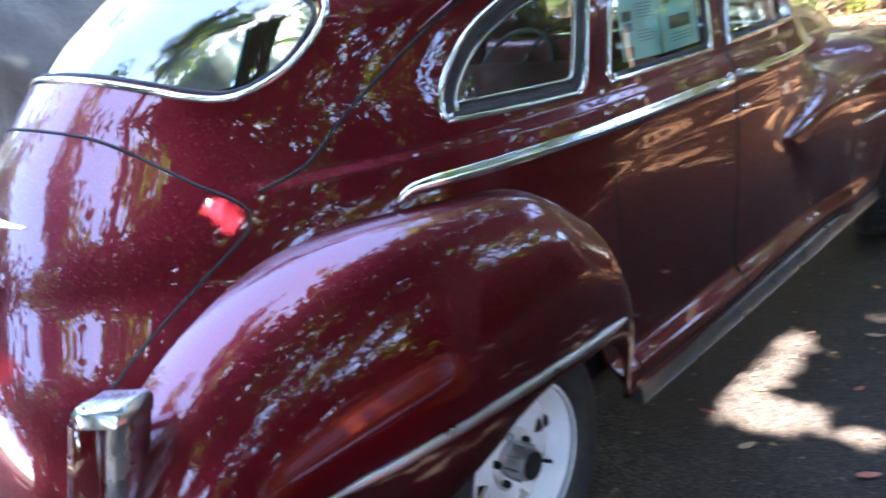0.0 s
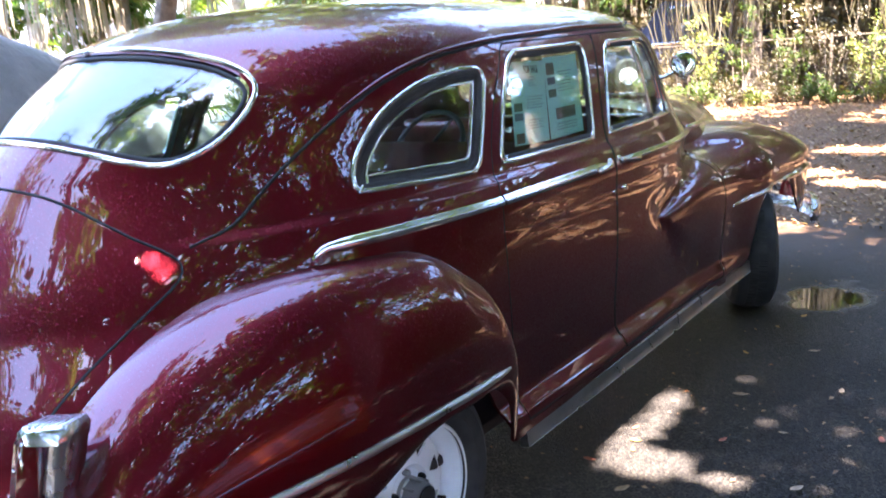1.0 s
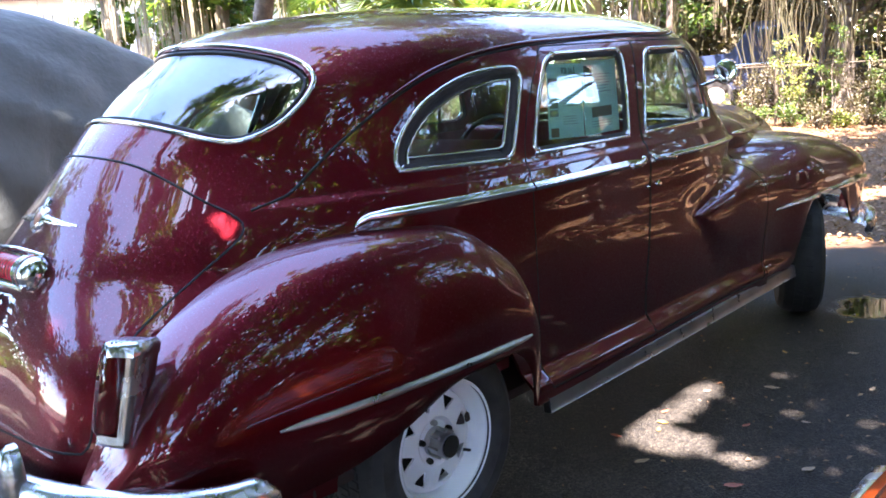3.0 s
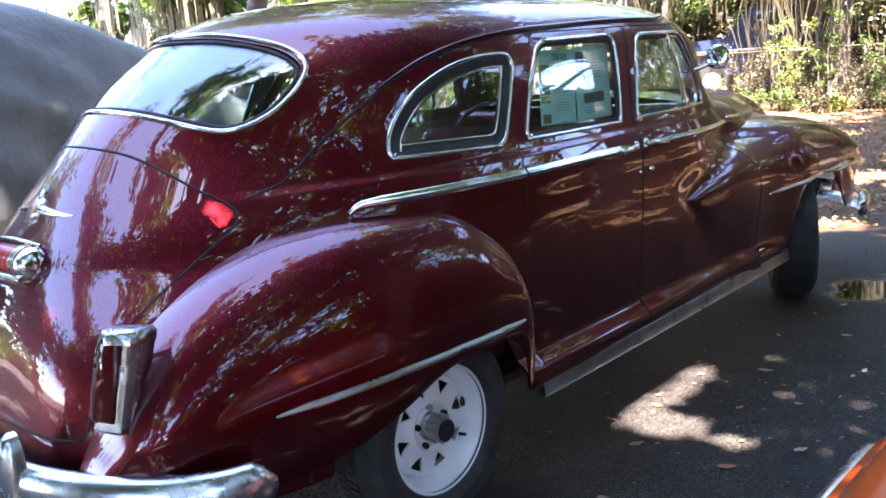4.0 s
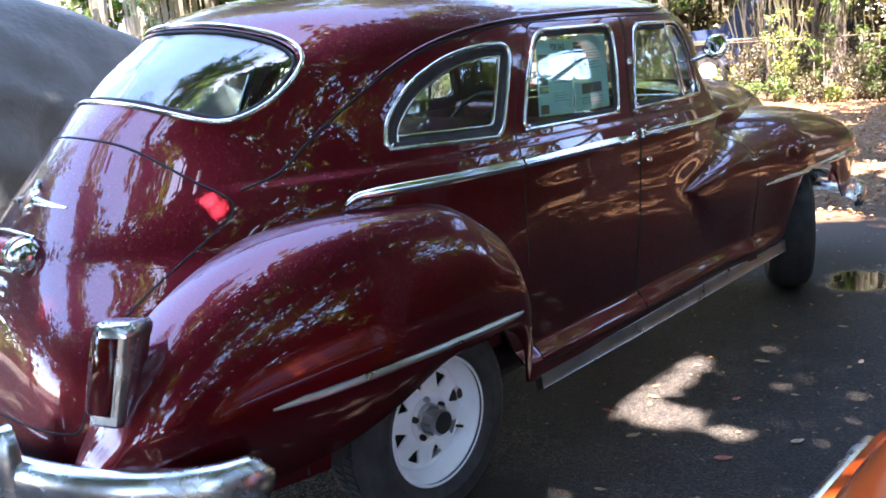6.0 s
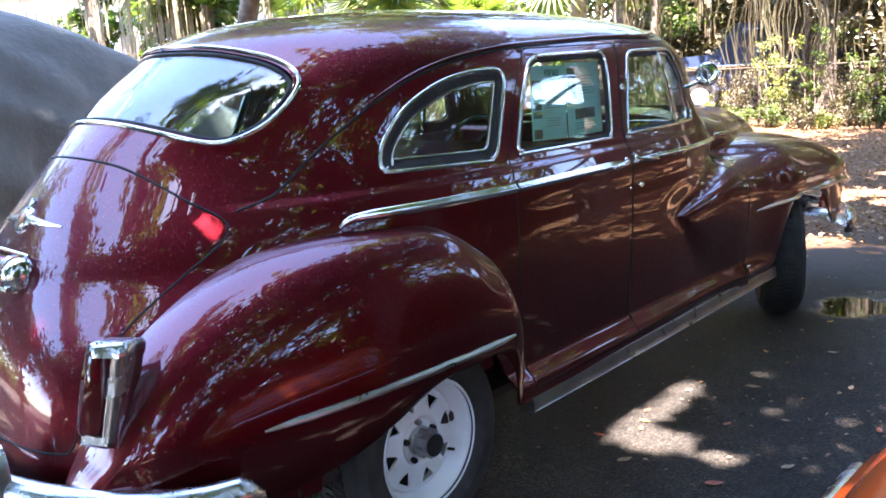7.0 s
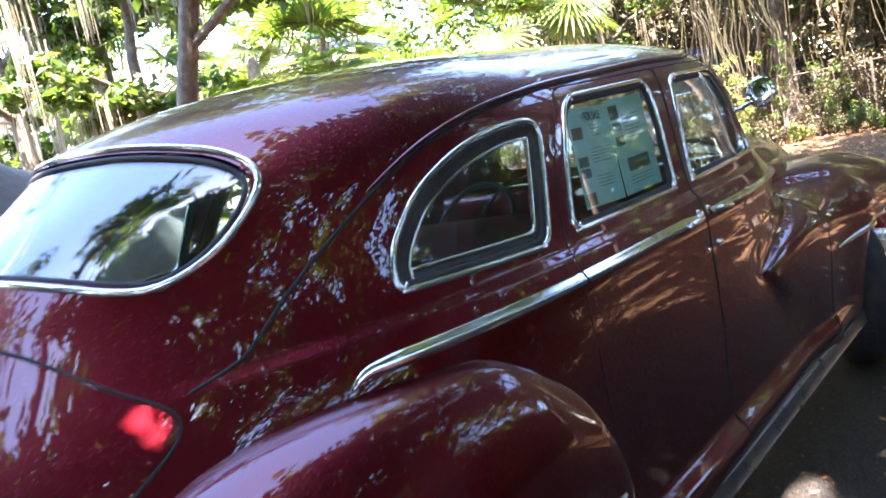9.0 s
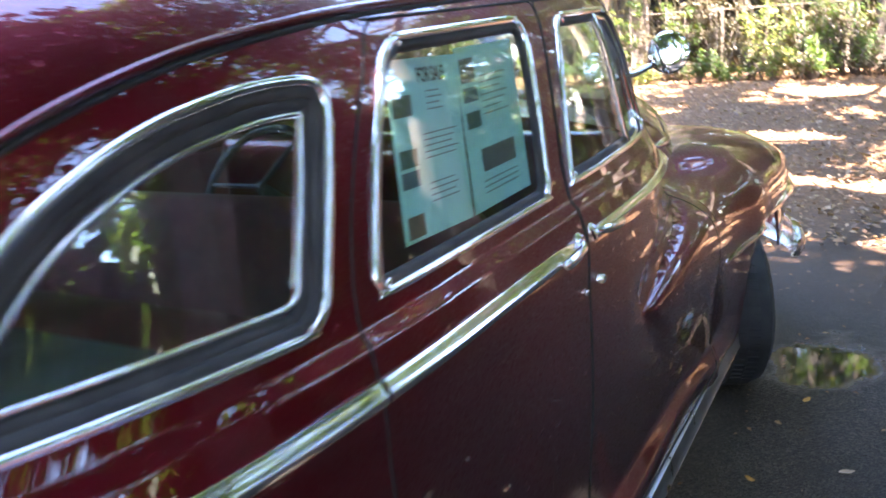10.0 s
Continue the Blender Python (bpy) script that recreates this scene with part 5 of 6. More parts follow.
for x, y, turn, size, m, label in (
    (1.161, 1.807, 20, 0.036, TAN, "pale curled dry leaf on asphalt"), (1.064, 0.838, 65, 0.034, TAN, "pale curled dry leaf on asphalt"),
    (0.948, 1.203, 10, 0.024, GOLD, "small yellow fallen leaf on asphalt"), (0.90, 1.31, 80, 0.022, RUST, "small orange fallen leaf on asphalt"),
    (0.97, 1.13, 120, 0.018, GOLD, "small yellow fallen leaf on asphalt"), (1.42, 0.853, 40, 0.036, RUST, "rust brown fallen leaf on asphalt"),
    (0.86, 0.98, 5, 0.026, RUST, "small orange fallen leaf on asphalt"), (1.58, 1.12, 60, 0.030, TAN, "pale curled dry leaf on asphalt"),
    (1.30, 2.45, 30, 0.028, TAN, "pale curled dry leaf on asphalt"), (1.52, 2.02, 100, 0.026, TAN, "pale curled dry leaf on asphalt"),
    (1.02, 2.30, 140, 0.022, GOLD, "small yellow fallen leaf on asphalt"), (1.42, 1.52, 15, 0.020, TAN, "pale curled dry leaf on asphalt"),
    (1.24, 1.36, 75, 0.024, RUST, "rust brown fallen leaf on asphalt"), (1.12, 2.95, 75, 0.026, GOLD, "small yellow fallen leaf on asphalt"),
    (1.66, 2.75, 20, 0.028, TAN, "pale curled dry leaf on asphalt"), (1.75, 1.62, 110, 0.026, RUST, "rust brown fallen leaf on asphalt"),
    (1.18, 0.42, 25, 0.022, TAN, "pale curled dry leaf on asphalt"), (1.85, 2.25, 60, 0.030, TAN, "pale curled dry leaf on asphalt"),
    (0.94, 1.62, 45, 0.018, TAN, "pale curled dry leaf on asphalt"), (1.48, 3.25, 85, 0.026, GOLD, "small yellow fallen leaf on asphalt"),
):
    fallen_leaf(x, y, turn, size, m, label)


# ---- trees, palms, undergrowth ----
GREEN = leaf_material("oak_leaves", [(0.035, 0.065, 0.015), (0.055, 0.10, 0.02), (0.09, 0.13, 0.025), (0.045, 0.075, 0.02), (0.12, 0.12, 0.03)], 0.45)
# lit counterpart of the oak leaves: sunshine put into paler, yellower colours
LIGHT = leaf_material("sunlit_leaves", [(0.08, 0.14, 0.025), (0.15, 0.20, 0.045), (0.20, 0.21, 0.07), (0.24, 0.19, 0.10), (0.10, 0.13, 0.035)], 0.5)
PALM = leaf_material("palm_leaves", [(0.05, 0.09, 0.02), (0.10, 0.15, 0.03), (0.14, 0.17, 0.04)], 0.45, 0.4)
MOSS = leaf_material("hanging_moss", [(0.15, 0.115, 0.075), (0.25, 0.20, 0.135), (0.18, 0.16, 0.10)], 0.3)
bark = Mat("bark", (0.12, 0.09, 0.065), 0.95)
bark.to("Base Color", bark.ramp(bark.noise(7, 8, 0.7), (0.3, (0.05, 0.038, 0.028)), (0.55, (0.15, 0.115, 0.085)), (0.75, (0.28, 0.24, 0.19))))
bark.bump(bark.noise(22, 6, 0.7), 1.0, 0.03)
BARK = bark.m
DRYLEAF = leaf_material("withered_leaves", [(0.04, 0.03, 0.014), (0.08, 0.058, 0.028), (0.06, 0.055, 0.02), (0.11, 0.085, 0.045)], 0.2)


def limb(line, r0, r1, sides=9, seed=0):
    line = resample(line, 0.25)
    n = len(line)
    wob = np.array([[noise.noise((seed + i * 0.35, k * 7.1, 0.3)) for k in range(3)] for i in range(n)]) * 0.10
    wob[0] = 0
    line = line + wob * np.linspace(0.2, 1, n)[:, None]
    k = np.linspace(r0, r1, n) / r0
    a = np.linspace(0, 2 * np.pi, sides, endpoint=False)
    d = line[-1] - line[0]
    up = np.array([1.0, 0, 0]) if abs(d[2]) > 0.6 * np.linalg.norm(d) else np.array([0, 0, 1.0])
    return sweep("limb", line, [(r0 * math.cos(t) * (1 + 0.12 * math.sin(3 * t)), r0 * math.sin(t)) for t in a], BARK, np.broadcast_to(up, line.shape), scale=k), line


def joined(name, meshes, material):
    verts, faces = [], []
    for me in meshes:
        co = np.empty(len(me.vertices) * 3)
        me.vertices.foreach_get("co", co)
        base = len(verts)
        verts += co.reshape(-1, 3).tolist()
        faces += [[base + v for v in p.vertices] for p in me.polygons]
        bpy.data.meshes.remove(me)
    return mesh_of(name, verts, faces, material)


def crown_mesh(name, clumps, leaves, material, rng, size=(0.06, 0.12), flat=0.6, where=None):
    """clumps: centre and radius of each spray of leaves."""
    which = rng.integers(0, len(clumps), leaves)
    c, r = np.array([q[:3] for q in clumps])[which], np.array([q[3] for q in clumps])[which]
    d = rng.normal(size=(leaves, 3))
    d /= np.linalg.norm(d, axis=1, keepdims=True)
    p = c + d * (r * rng.random(leaves) ** 0.5)[:, None] * (1, 1, flat)
    seen = p + np.array(where if where is not None else (0, 0, 0)) - (0.76, 0.98, 1.37)
    far = seen @ np.array((0.525, 0.828, 0.20))
    off = np.linalg.norm(seen - far[:, None] * np.array((0.525, 0.828, 0.20)), axis=1) / np.maximum(far, 0.1)
    p = p[(off > 0.055) | (far < 3)]  # a clearing in the trees
    leaves = len(p)
    if where is not None:
        p = p[keep_shade(p + np.array(where))]
        leaves = len(p)
    up = rng.normal(size=(leaves, 3)) * 0.6 + (0, 0, 0.7)
    up /= np.linalg.norm(up, axis=1, keepdims=True)
    return many_leaves(name, p, up, rng.uniform(*size, leaves), material, rng, 1.8)


# gaps in the canopy: where the sun comes through, as x, y and radii on the ground
GAPS = [(0.91, 1.38, 0.12, 0.48), (1.04, 1.07, 0.21, 0.16), (1.32, 1.07, 0.12, 0.11), (0.20, -0.135, 0.09, 0.065), (0.06, -0.66, 0.09, 0.065), (2.8, 5.0, 0.4, 0.25), (1.5, 5.2, 0.45, 0.25), (0.3, 5.0, 0.3, 0.3), (0.5, 13.0, 1.5, 0.5), (-1.0, 15.6, 2.6, 0.6), (2.6, 10.4, 1.2, 0.5), (-2.6, 11.0, 1.2, 0.4), (3.6, 14.6, 1.4, 0.6), (0.2, 9.0, 0.7, 0.3), (1.7, 8.2, 0.6, 0.3), (-1.2, 8.8, 0.5, 0.3), (1.2, 6.8, 0.5, 0.2), (-0.6, 6.4, 0.4, 0.2), (2.6, 6.6, 0.5, 0.25), (-4.5, 13.6, 1.6, 0.6), (4.5, 11.5, 1.3, 0.7)]

dapple = random.Random(8)
GAPS += [(dapple.uniform(-4, 6), dapple.uniform(6, 15), dapple.uniform(0.15, 0.5), dapple.uniform(0.12, 0.3)) for _ in range(60)]
OPENINGS = [(-0.02, -0.08, 0.20, 0.24), (0.08, -0.26, 0.17, 0.17), (-0.18, 0.02, 0.22, 0.16), (0.02, 0.40, 0.15, 0.18), (-0.30, -0.48, 0.24, 0.22), (0.36, -0.55, 0.13, 0.14), (-0.50, 0.26, 0.28, 0.20), (-0.60, -0.15, 0.25, 0.25), (0.34, 0.02, 0.08, 0.10), (0.55, 1.75, 0.40, 0.40), (-0.55, 1.95, 0.45, 0.40)]


def keep_shade(points):
    """Which of some leaves do not hang in a gap."""
    way = np.array(SUN_WAY)
    p = points[:, :2] - points[:, 2:3] * way[:2] / way[2]
    keep = np.ones(len(p), bool)
    for x, y, a, b in GAPS:
        u, v = (p[:, 0] - x) / a, (p[:, 1] - y) / b
        keep &= u**2 + v**2 > 0.92 + 0.2 * np.sin(4.1 * u + 2.0 * np.sin(3.3 * v + 9 * x)) * np.cos(3.7 * v + 7 * y)
    # openings straight above, through which the bodywork mirrors the sky
    q = (points[:, :2] - (0.7, -0.5)) / np.maximum(points[:, 2:3] - 1.0, 0.5)
    wave = 1 + 0.45 * np.sin(points[:, 0] * 3.1 + 1.7 * np.cos(points[:, 1] * 2.3)) * np.cos(points[:, 1] * 3.7)
    on_cars = ((p[:, 0] > -0.5) & (p[:, 0] < 2.6) & (p[:, 1] > -1.6) & (p[:, 1] < 4.6)) | ((p[:, 0] > -5.2) & (p[:, 0] < -2.6) & (p[:, 1] > -2.6) & (p[:, 1] < 3.6))
    for u, v, a, b in OPENINGS:
        keep &= (((q[:, 0] - u) / a) ** 2 + ((q[:, 1] - v) / b) ** 2 > wave) | on_cars
    return keep


def broadleaf(x, y, height, spread, seed, leaves=7000, low=0.45, lean=(0, 0), thick=0.2, label="tall oak with mossy bark and a loose green crown", material=None, moss=60, size=(0.07, 0.14), per_tip=3, dense=1.0):
    rng = np.random.default_rng(seed)
    tree = thing("tree", label, "tree", "trees by the fence")
    tree.matrix_basis = pose(x, y, -0.05)
    top = np.array([lean[0], lean[1], height * 0.8])
    meshes, tips = [], []
    me, line = limb([(0, 0, 0), top * (0.4, 0.4, 0.45), top], thick, thick * 0.35, 10, seed)
    meshes.append(me)
    root = lathe("flare", [(thick * 1.7, -0.02), (thick * 1.25, 0.12), (thick, 0.4)], BARK, 10)
    root.transform(Matrix.Rotation(radians(-90), 4, "Y"))
    meshes.append(root)
    for k in range(7):
        h = low + (1 - low) * (k + 0.5) / 7
        at = line[int(h * (len(line) - 1))]
        ang = k * 2.4 + rng.random()
        reach = spread * rng.uniform(0.6, 1.0)
        tip = at + np.array([math.cos(ang) * reach, math.sin(ang) * reach, height * rng.uniform(0.02, 0.2)])
        me, bl = limb([at, at * 0.4 + tip * 0.6 + (0, 0, 0.2), tip], thick * 0.4, 0.02, 6, seed + k)
        meshes.append(me)
        tips += [bl[int(q * (len(bl) - 1))] for q in (0.5, 0.75, 1.0)]
    part("trunk", joined("trunk", meshes, BARK), tree)
    clumps = []
    for t in tips + [line[-1]]:
        for _ in range(per_tip):
            clumps.append((*(t + rng.normal(0, spread * 0.17, 3)), dense * spread * rng.uniform(0.12, 0.26)))
    part("crown", crown_mesh("crown", clumps, leaves, material or GREEN, rng, size, 0.6, (x, y, 0)), tree)
    if moss:
        pts = np.array([t for t in tips])[rng.integers(0, len(tips), moss)] + rng.normal(0, 0.35, (moss, 3))
        verts, faces = [], []
        for p in pts:
            drop = rng.uniform(0.4, 1.5)
            for _ in range(7):
                q = p + rng.normal(0, 0.07, 3)
                w = rng.uniform(0.006, 0.016)
                b = len(verts)
                for s in range(5):
                    z = q[2] - drop * s / 4
                    dx = 0.05 * noise.noise((q[0] * 5, z * 3, 1.0))
                    k = w * (1 - 0.2 * s)
                    verts += [(q[0] + dx - k, q[1], z), (q[0] + dx + k, q[1] + k, z)]
                faces += [(b + 2 * s, b + 2 * s + 1, b + 2 * s + 3, b + 2 * s + 2) for s in range(4)]
        tagged(part("hanging_moss", mesh_of("hanging_moss", verts, faces, MOSS), tree), kind="stuff")
    return tree


def frond_mesh(name, rng, blades=26, radius=0.75):
    """A fan leaf: narrow folded blades round a stalk's tip."""
    verts, faces = [], []

    def strip(points, widths, fold):
        b = len(verts)
        p = np.array(points)
        t = np.gradient(p, axis=0)
        side = np.cross(t, (0, 0, 1.0))
        side /= np.maximum(np.linalg.norm(side, axis=1, keepdims=True), 1e-6)
        for q, s, w in zip(p, side, widths):
            verts.extend([tuple(q - s * w + (0, 0, fold * w)), tuple(q), tuple(q + s * w + (0, 0, fold * w))])
        for i in range(len(p) - 1):
            k = b + 3 * i
            faces.extend([(k, k + 1, k + 4, k + 3), (k + 1, k + 2, k + 5, k + 4)])

    strip([(-0.9, 0, -0.25), (-0.45, 0, -0.05), (0, 0, 0)], [0.012, 0.01, 0.008], 0.4)
    for k in range(blades):
        a = radians(-125 + 250 * k / (blades - 1))
        r = radius * (0.75 + 0.25 * math.cos(a * 0.7)) * rng.uniform(0.9, 1.05)
        d = rng.uniform(0.15, 0.45)
        line = [(r * s * math.cos(a), r * s * math.sin(a), 0.10 * s - d * r * max(0, s - 0.45) ** 2 * 2.2) for s in (0.02, 0.3, 0.6, 0.85, 1.0)]
        strip(line, [0.012, 0.024, 0.022, 0.012, 0.002], 0.35)
    return mesh_of(name, verts, faces, PALM, True)


rng = np.random.default_rng(11)
FRONDS = [frond_mesh("frond", rng) for _ in range(4)]
boots = Mat("palm_bark", (0.20, 0.16, 0.12), 0.95)
boots.to("Base Color", boots.ramp(boots.noise(9, 7, 0.7), (0.3, (0.08, 0.06, 0.045)), (0.7, (0.30, 0.25, 0.19))))
boots.bump(boots.noise(16, 5), 1.0, 0.03)


def fan_palm(x, y, height, seed, fronds=26, scale=1.0, label="fan palm with drooping green fronds"):
    rng = np.random.default_rng(seed)
    palm = thing("palm", label, "palm tree", "fan palms")
    palm.matrix_basis = pose(x, y, 0)
    if height > 0.6:
        line = np.array([(0.12 * math.sin(z * 0.6), 0.05 * z * 0.3, z) for z in np.linspace(-0.05, height, 14)])
        a = np.linspace(0, 2 * np.pi, 12, endpoint=False)
        k = 1 + 0.10 * np.sin(np.arange(14) * 2.2)
        part("trunk", sweep("trunk", line, [(0.15 * math.cos(t), 0.15 * math.sin(t)) for t in a], boots.m, np.broadcast_to(np.array([1.0, 0, 0]), line.shape), scale=k), palm)
        top = line[-1]
    else:
        top = np.array([0, 0, max(0.1, height)])
    for k in range(fronds):
        ang, rise = 360 * k * 0.382 + rng.uniform(-15, 15), rng.uniform(-35, 70)
        f = part("frond", FRONDS[k % 4], palm)
        out = 1.0 * scale
        m = pose(*top, 0, 0, ang) @ pose(0, 0, 0, 0, -rise, 0) @ pose(out, 0, 0.2 * scale) @ pose(0, 0, 0, rng.uniform(-25, 25), rng.uniform(10, 45), 0)
        f.matrix_basis = m @ Matrix.Diagonal((scale, scale, scale, 1))
    return palm


# palms to the left, in the light
for x, y, h, s, n, k in ((-9.5, 9.5, 2.6, 1, 28, 1.3), (-12.5, 8.0, 3.6, 2, 28, 1.3), (-7.2, 13.0, 3.2, 3, 28, 1.2), (-14.5, 12.5, 4.2, 4, 26, 1.3), (-10.5, 13.5, 1.6, 5, 24, 1.2), (-8.6, 7.4, 0.5, 7, 18, 1.0), (-12.0, 5.6, 0.4, 9, 16, 0.9), (-17.5, 9.0, 5.0, 10, 26, 1.3), (-1.9, -5.6, 2.6, 12, 28, 1.2), (-0.3, -7.4, 4.2, 13, 26, 1.2)):
    fan_palm(x, y, h, s, n, k, "low palmetto clump with fan leaves" if h < 1 else "fan palm with drooping green fronds")

# the row of trees along the fence and behind it
for i, (x, y, h, sp, th) in enumerate(((-3.4, 16.2, 9, 2.6, 0.20), (-1.2, 17.6, 10, 2.8, 0.16), (0.9, 16.0, 9, 2.6, 0.22), (3.2, 17.4, 10, 3.0, 0.20), (5.4, 15.4, 9, 3.0, 0.25), (-8.4, 17.2, 10, 3.0, 0.22), (-11.8, 18.6, 11, 3.2, 0.24), (7.8, 17.2, 10, 3.2, 0.25), (-0.2, 20.5, 11, 3.0, 0.2), (2.2, 21.5, 11, 3.0, 0.2), (-2.8, 22.0, 12, 3.2, 0.25), (4.8, 21.0, 12, 3.0, 0.25), (-6.8, 22.5, 12, 3.2, 0.25), (-15.5, 16.0, 11, 3.2, 0.25), (-10.0, 24.0, 13, 3.5, 0.25), (9.5, 11.5, 10, 3.5, 0.3), (10.5, 5.5, 10, 3.5, 0.3), (-11.2, 5.3, 8, 1.9, 0.16), (-11.8, 7.0, 9, 2.0, 0.2), (-9.8, 6.2, 8, 1.7, 0.13))):
    broadleaf(x, y, h, sp, 40 + i, 5200, 0.22, (0.5 * math.sin(i * 2.1), 0.3 * math.cos(i * 1.7)), th)
# thin trunks between them
slim = random.Random(31)
for i in range(18):
    x = -7.5 + 0.85 * i + slim.uniform(-0.3, 0.3)
    if abs(x + 5.9) > 0.9:
        broadleaf(x, slim.uniform(15.0, 18.5), slim.uniform(6, 9), 1.1, 240 + i, 900, 0.55, (slim.uniform(-0.5, 0.5), 0.2), slim.uniform(0.05, 0.11), "thin young tree with vines on its trunk", None, 30)
# added oaks, mostly out of view, whose crowns over the cars make the shade
for i, (x, y, h, sp, lean, n) in enumerate(((5.6, -3.2, 9.5, 4.2, (-2.4, 0.8), 19000), (6.6, 2.8, 9.0, 4.4, (-2.6, 0.2), 18000), (3.6, -6.4, 10, 4.2, (-0.6, 1.4), 11000), (5.2, 7.6, 9.0, 4.0, (-2.2, -0.6), 12000), (-7.4, 4.6, 9.5, 3.8, (3.2, 0.6), 13000), (0.5, -8.6, 15, 2.7, (-1.4, 5.5), 9500), (-1.6, -7.6, 9.5, 3.5, (0.0, 0.4), 14000), (7.6, 11.4, 9.0, 4.4, (-2.6, -0.8), 13000), (3.2, 9.4, 9.5, 4.2, (-1.4, 0.6), 11000), (5.4, 2.1, 9.0, 2.6, (-2.6, -0.6), 8000), (-8.0, -3.2, 5.2, 2.8, (0.3, 0.2), 6000), (-5.8, -5.4, 5.2, 2.8, (-0.2, 0.3), 6000))):
    broadleaf(x, y, h, sp, 90 + i, n, 0.78 if h > 12 else 0.35 if x < 0 else 0.5, lean, 0.15 if x < -5 else 0.28, "spreading oak added to shade the parked cars", None, 30, (0.09, 0.17), 6, 1.15)


# the woods all round, too far and thick to tell tree from tree
def woods(name, boxes, leaves, material, seed, size, label):
    rng = np.random.default_rng(seed)
    clumps = []
    for (x0, x1), (y0, y1), (z0, z1), n in boxes:
        for _ in range(n):
            z = z0 + (z1 - z0) * rng.random() ** 1.2
            clumps.append((rng.uniform(x0, x1), rng.uniform(y0, y1), z, rng.uniform(0.5, 1.3)))
    tagged(part(name, crown_mesh(name, clumps, leaves, material, rng, size, 0.8)), label, "woodland", kind="stuff")


FAR = [((-34, 14), (22, 32), (0.2, 14), 420), ((-12, 8), (21, 24), (0.2, 7), 160), ((-38, -24), (2, 26), (0.2, 7), 130)]
woods("far_woods", FAR, 120000, GREEN, 1, (0.09, 0.20), "dense green woods behind the fence")
# same boxes filled again with leaves whose colour carries the sunlight
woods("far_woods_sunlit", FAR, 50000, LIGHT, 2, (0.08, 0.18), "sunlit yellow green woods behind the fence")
woods("dry_thicket", [((-5.2, 5), (16.2, 20), (0.2, 5.0), 150), ((-10, -5), (18.6, 21), (0.2, 5.0), 90)], 56000, DRYLEAF, 7, (0.04, 0.12), "brown and olive thicket of withered leaves behind the fence")
# woods out of view, added to darken what glass and paint reflect
SIDE = [((8.2, 12), (-8, 20), (0.2, 3.8), 300), ((-6, 12), (-14, -10), (0.2, 8), 150), ((-22, -15), (-14, -4), (0.2, 2.6), 40)]
woods("unseen_side_woods", SIDE, 74000, GREEN, 3, (0.16, 0.36), "thick dark green unseen woods added to darken reflections")
# single trees out of view, added among those side woods
for i, (x, y, h, th) in enumerate(((9.2, -1.0, 8, 0.2), (9.8, 3.2, 9, 0.25), (9.0, 8.2, 9, 0.22), (2.0, -11.0, 9, 0.25), (-2.5, -11.5, 9, 0.22), (6.0, -10.6, 9, 0.25))):
    broadleaf(x, y, h, 2.6, 140 + i, 5000, 0.3, (0.4, 0.3), th)

# undergrowth along the fence
def shrub(x, y, height, spread, seed, material, leaves=1800, label="tangled green shrub by the wire fence"):
    rng = np.random.default_rng(seed)
    bush = thing("shrub", label, "shrub", "undergrowth by the fence")
    bush.matrix_basis = pose(x, y, 0)
    stems = []
    clumps = []
    for k in range(7):
        a, r = rng.uniform(0, 6.28), spread * rng.uniform(0.2, 0.9)
        tip = np.array([r * math.cos(a), 0.6 * r * math.sin(a), height * rng.uniform(0.5, 1.0)])
        stems.append(limb([(0.1 * math.cos(a), 0.1 * math.sin(a), -0.02), tip * (0.6, 0.6, 0.6), tip], 0.018, 0.006, 5, seed + k)[0])
        for q in (0.45, 0.75, 1.0):
            clumps.append((*(tip * q), spread * rng.uniform(0.15, 0.3)))
    part("stem", joined("stem", stems, BARK), bush)
    part("foliage", crown_mesh("foliage", clumps, leaves, material, rng, (0.016, 0.040), 0.9), bush)
    return bush


rng = np.random.default_rng(23)
for i in range(40):
    x = -15 + 0.6 * i + rng.uniform(-0.3, 0.3)
    if abs(x + 5.9) < 1.0:
        continue
    shrub(x, 15.6 + rng.uniform(-0.6, 1.8), rng.uniform(0.5, 1.6), rng.uniform(0.5, 1.0), 200 + i, (LIGHT, GREEN, DRYLEAF, GREEN, DRYLEAF)[i % 5], 1100)
for i, (x, y, h) in enumerate(((-9.5, 6.6, 0.9), (-8.0, 9.0, 1.3), (-11.5, 10.0, 1.5), (-13.5, 7.0, 1.2), (-6.5, 8.6, 0.7), (-16.0, 8.5, 1.6))):
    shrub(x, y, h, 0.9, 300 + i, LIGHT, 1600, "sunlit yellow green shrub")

for i in range(30):
    shrub(-5 + 0.42 * i + rng.uniform(-0.2, 0.2), 14.55 + rng.uniform(-0.4, 0.4), rng.uniform(0.25, 0.7), rng.uniform(0.4, 0.7), 400 + i, (LIGHT, DRYLEAF, GREEN, GREEN, DRYLEAF)[i % 5], 800, "low sunlit weeds at the foot of the fence")
for i in range(22):
    x = -9 + 0.72 * i + rng.uniform(-0.3, 0.3)
    if abs(x + 5.9) > 0.8:
        shrub(x, 14.9 + rng.uniform(-0.2, 0.3), rng.uniform(0.8, 1.9), rng.uniform(0.4, 0.8), 500 + i, (GREEN, DRYLEAF, DRYLEAF, LIGHT)[i % 4], 1200)

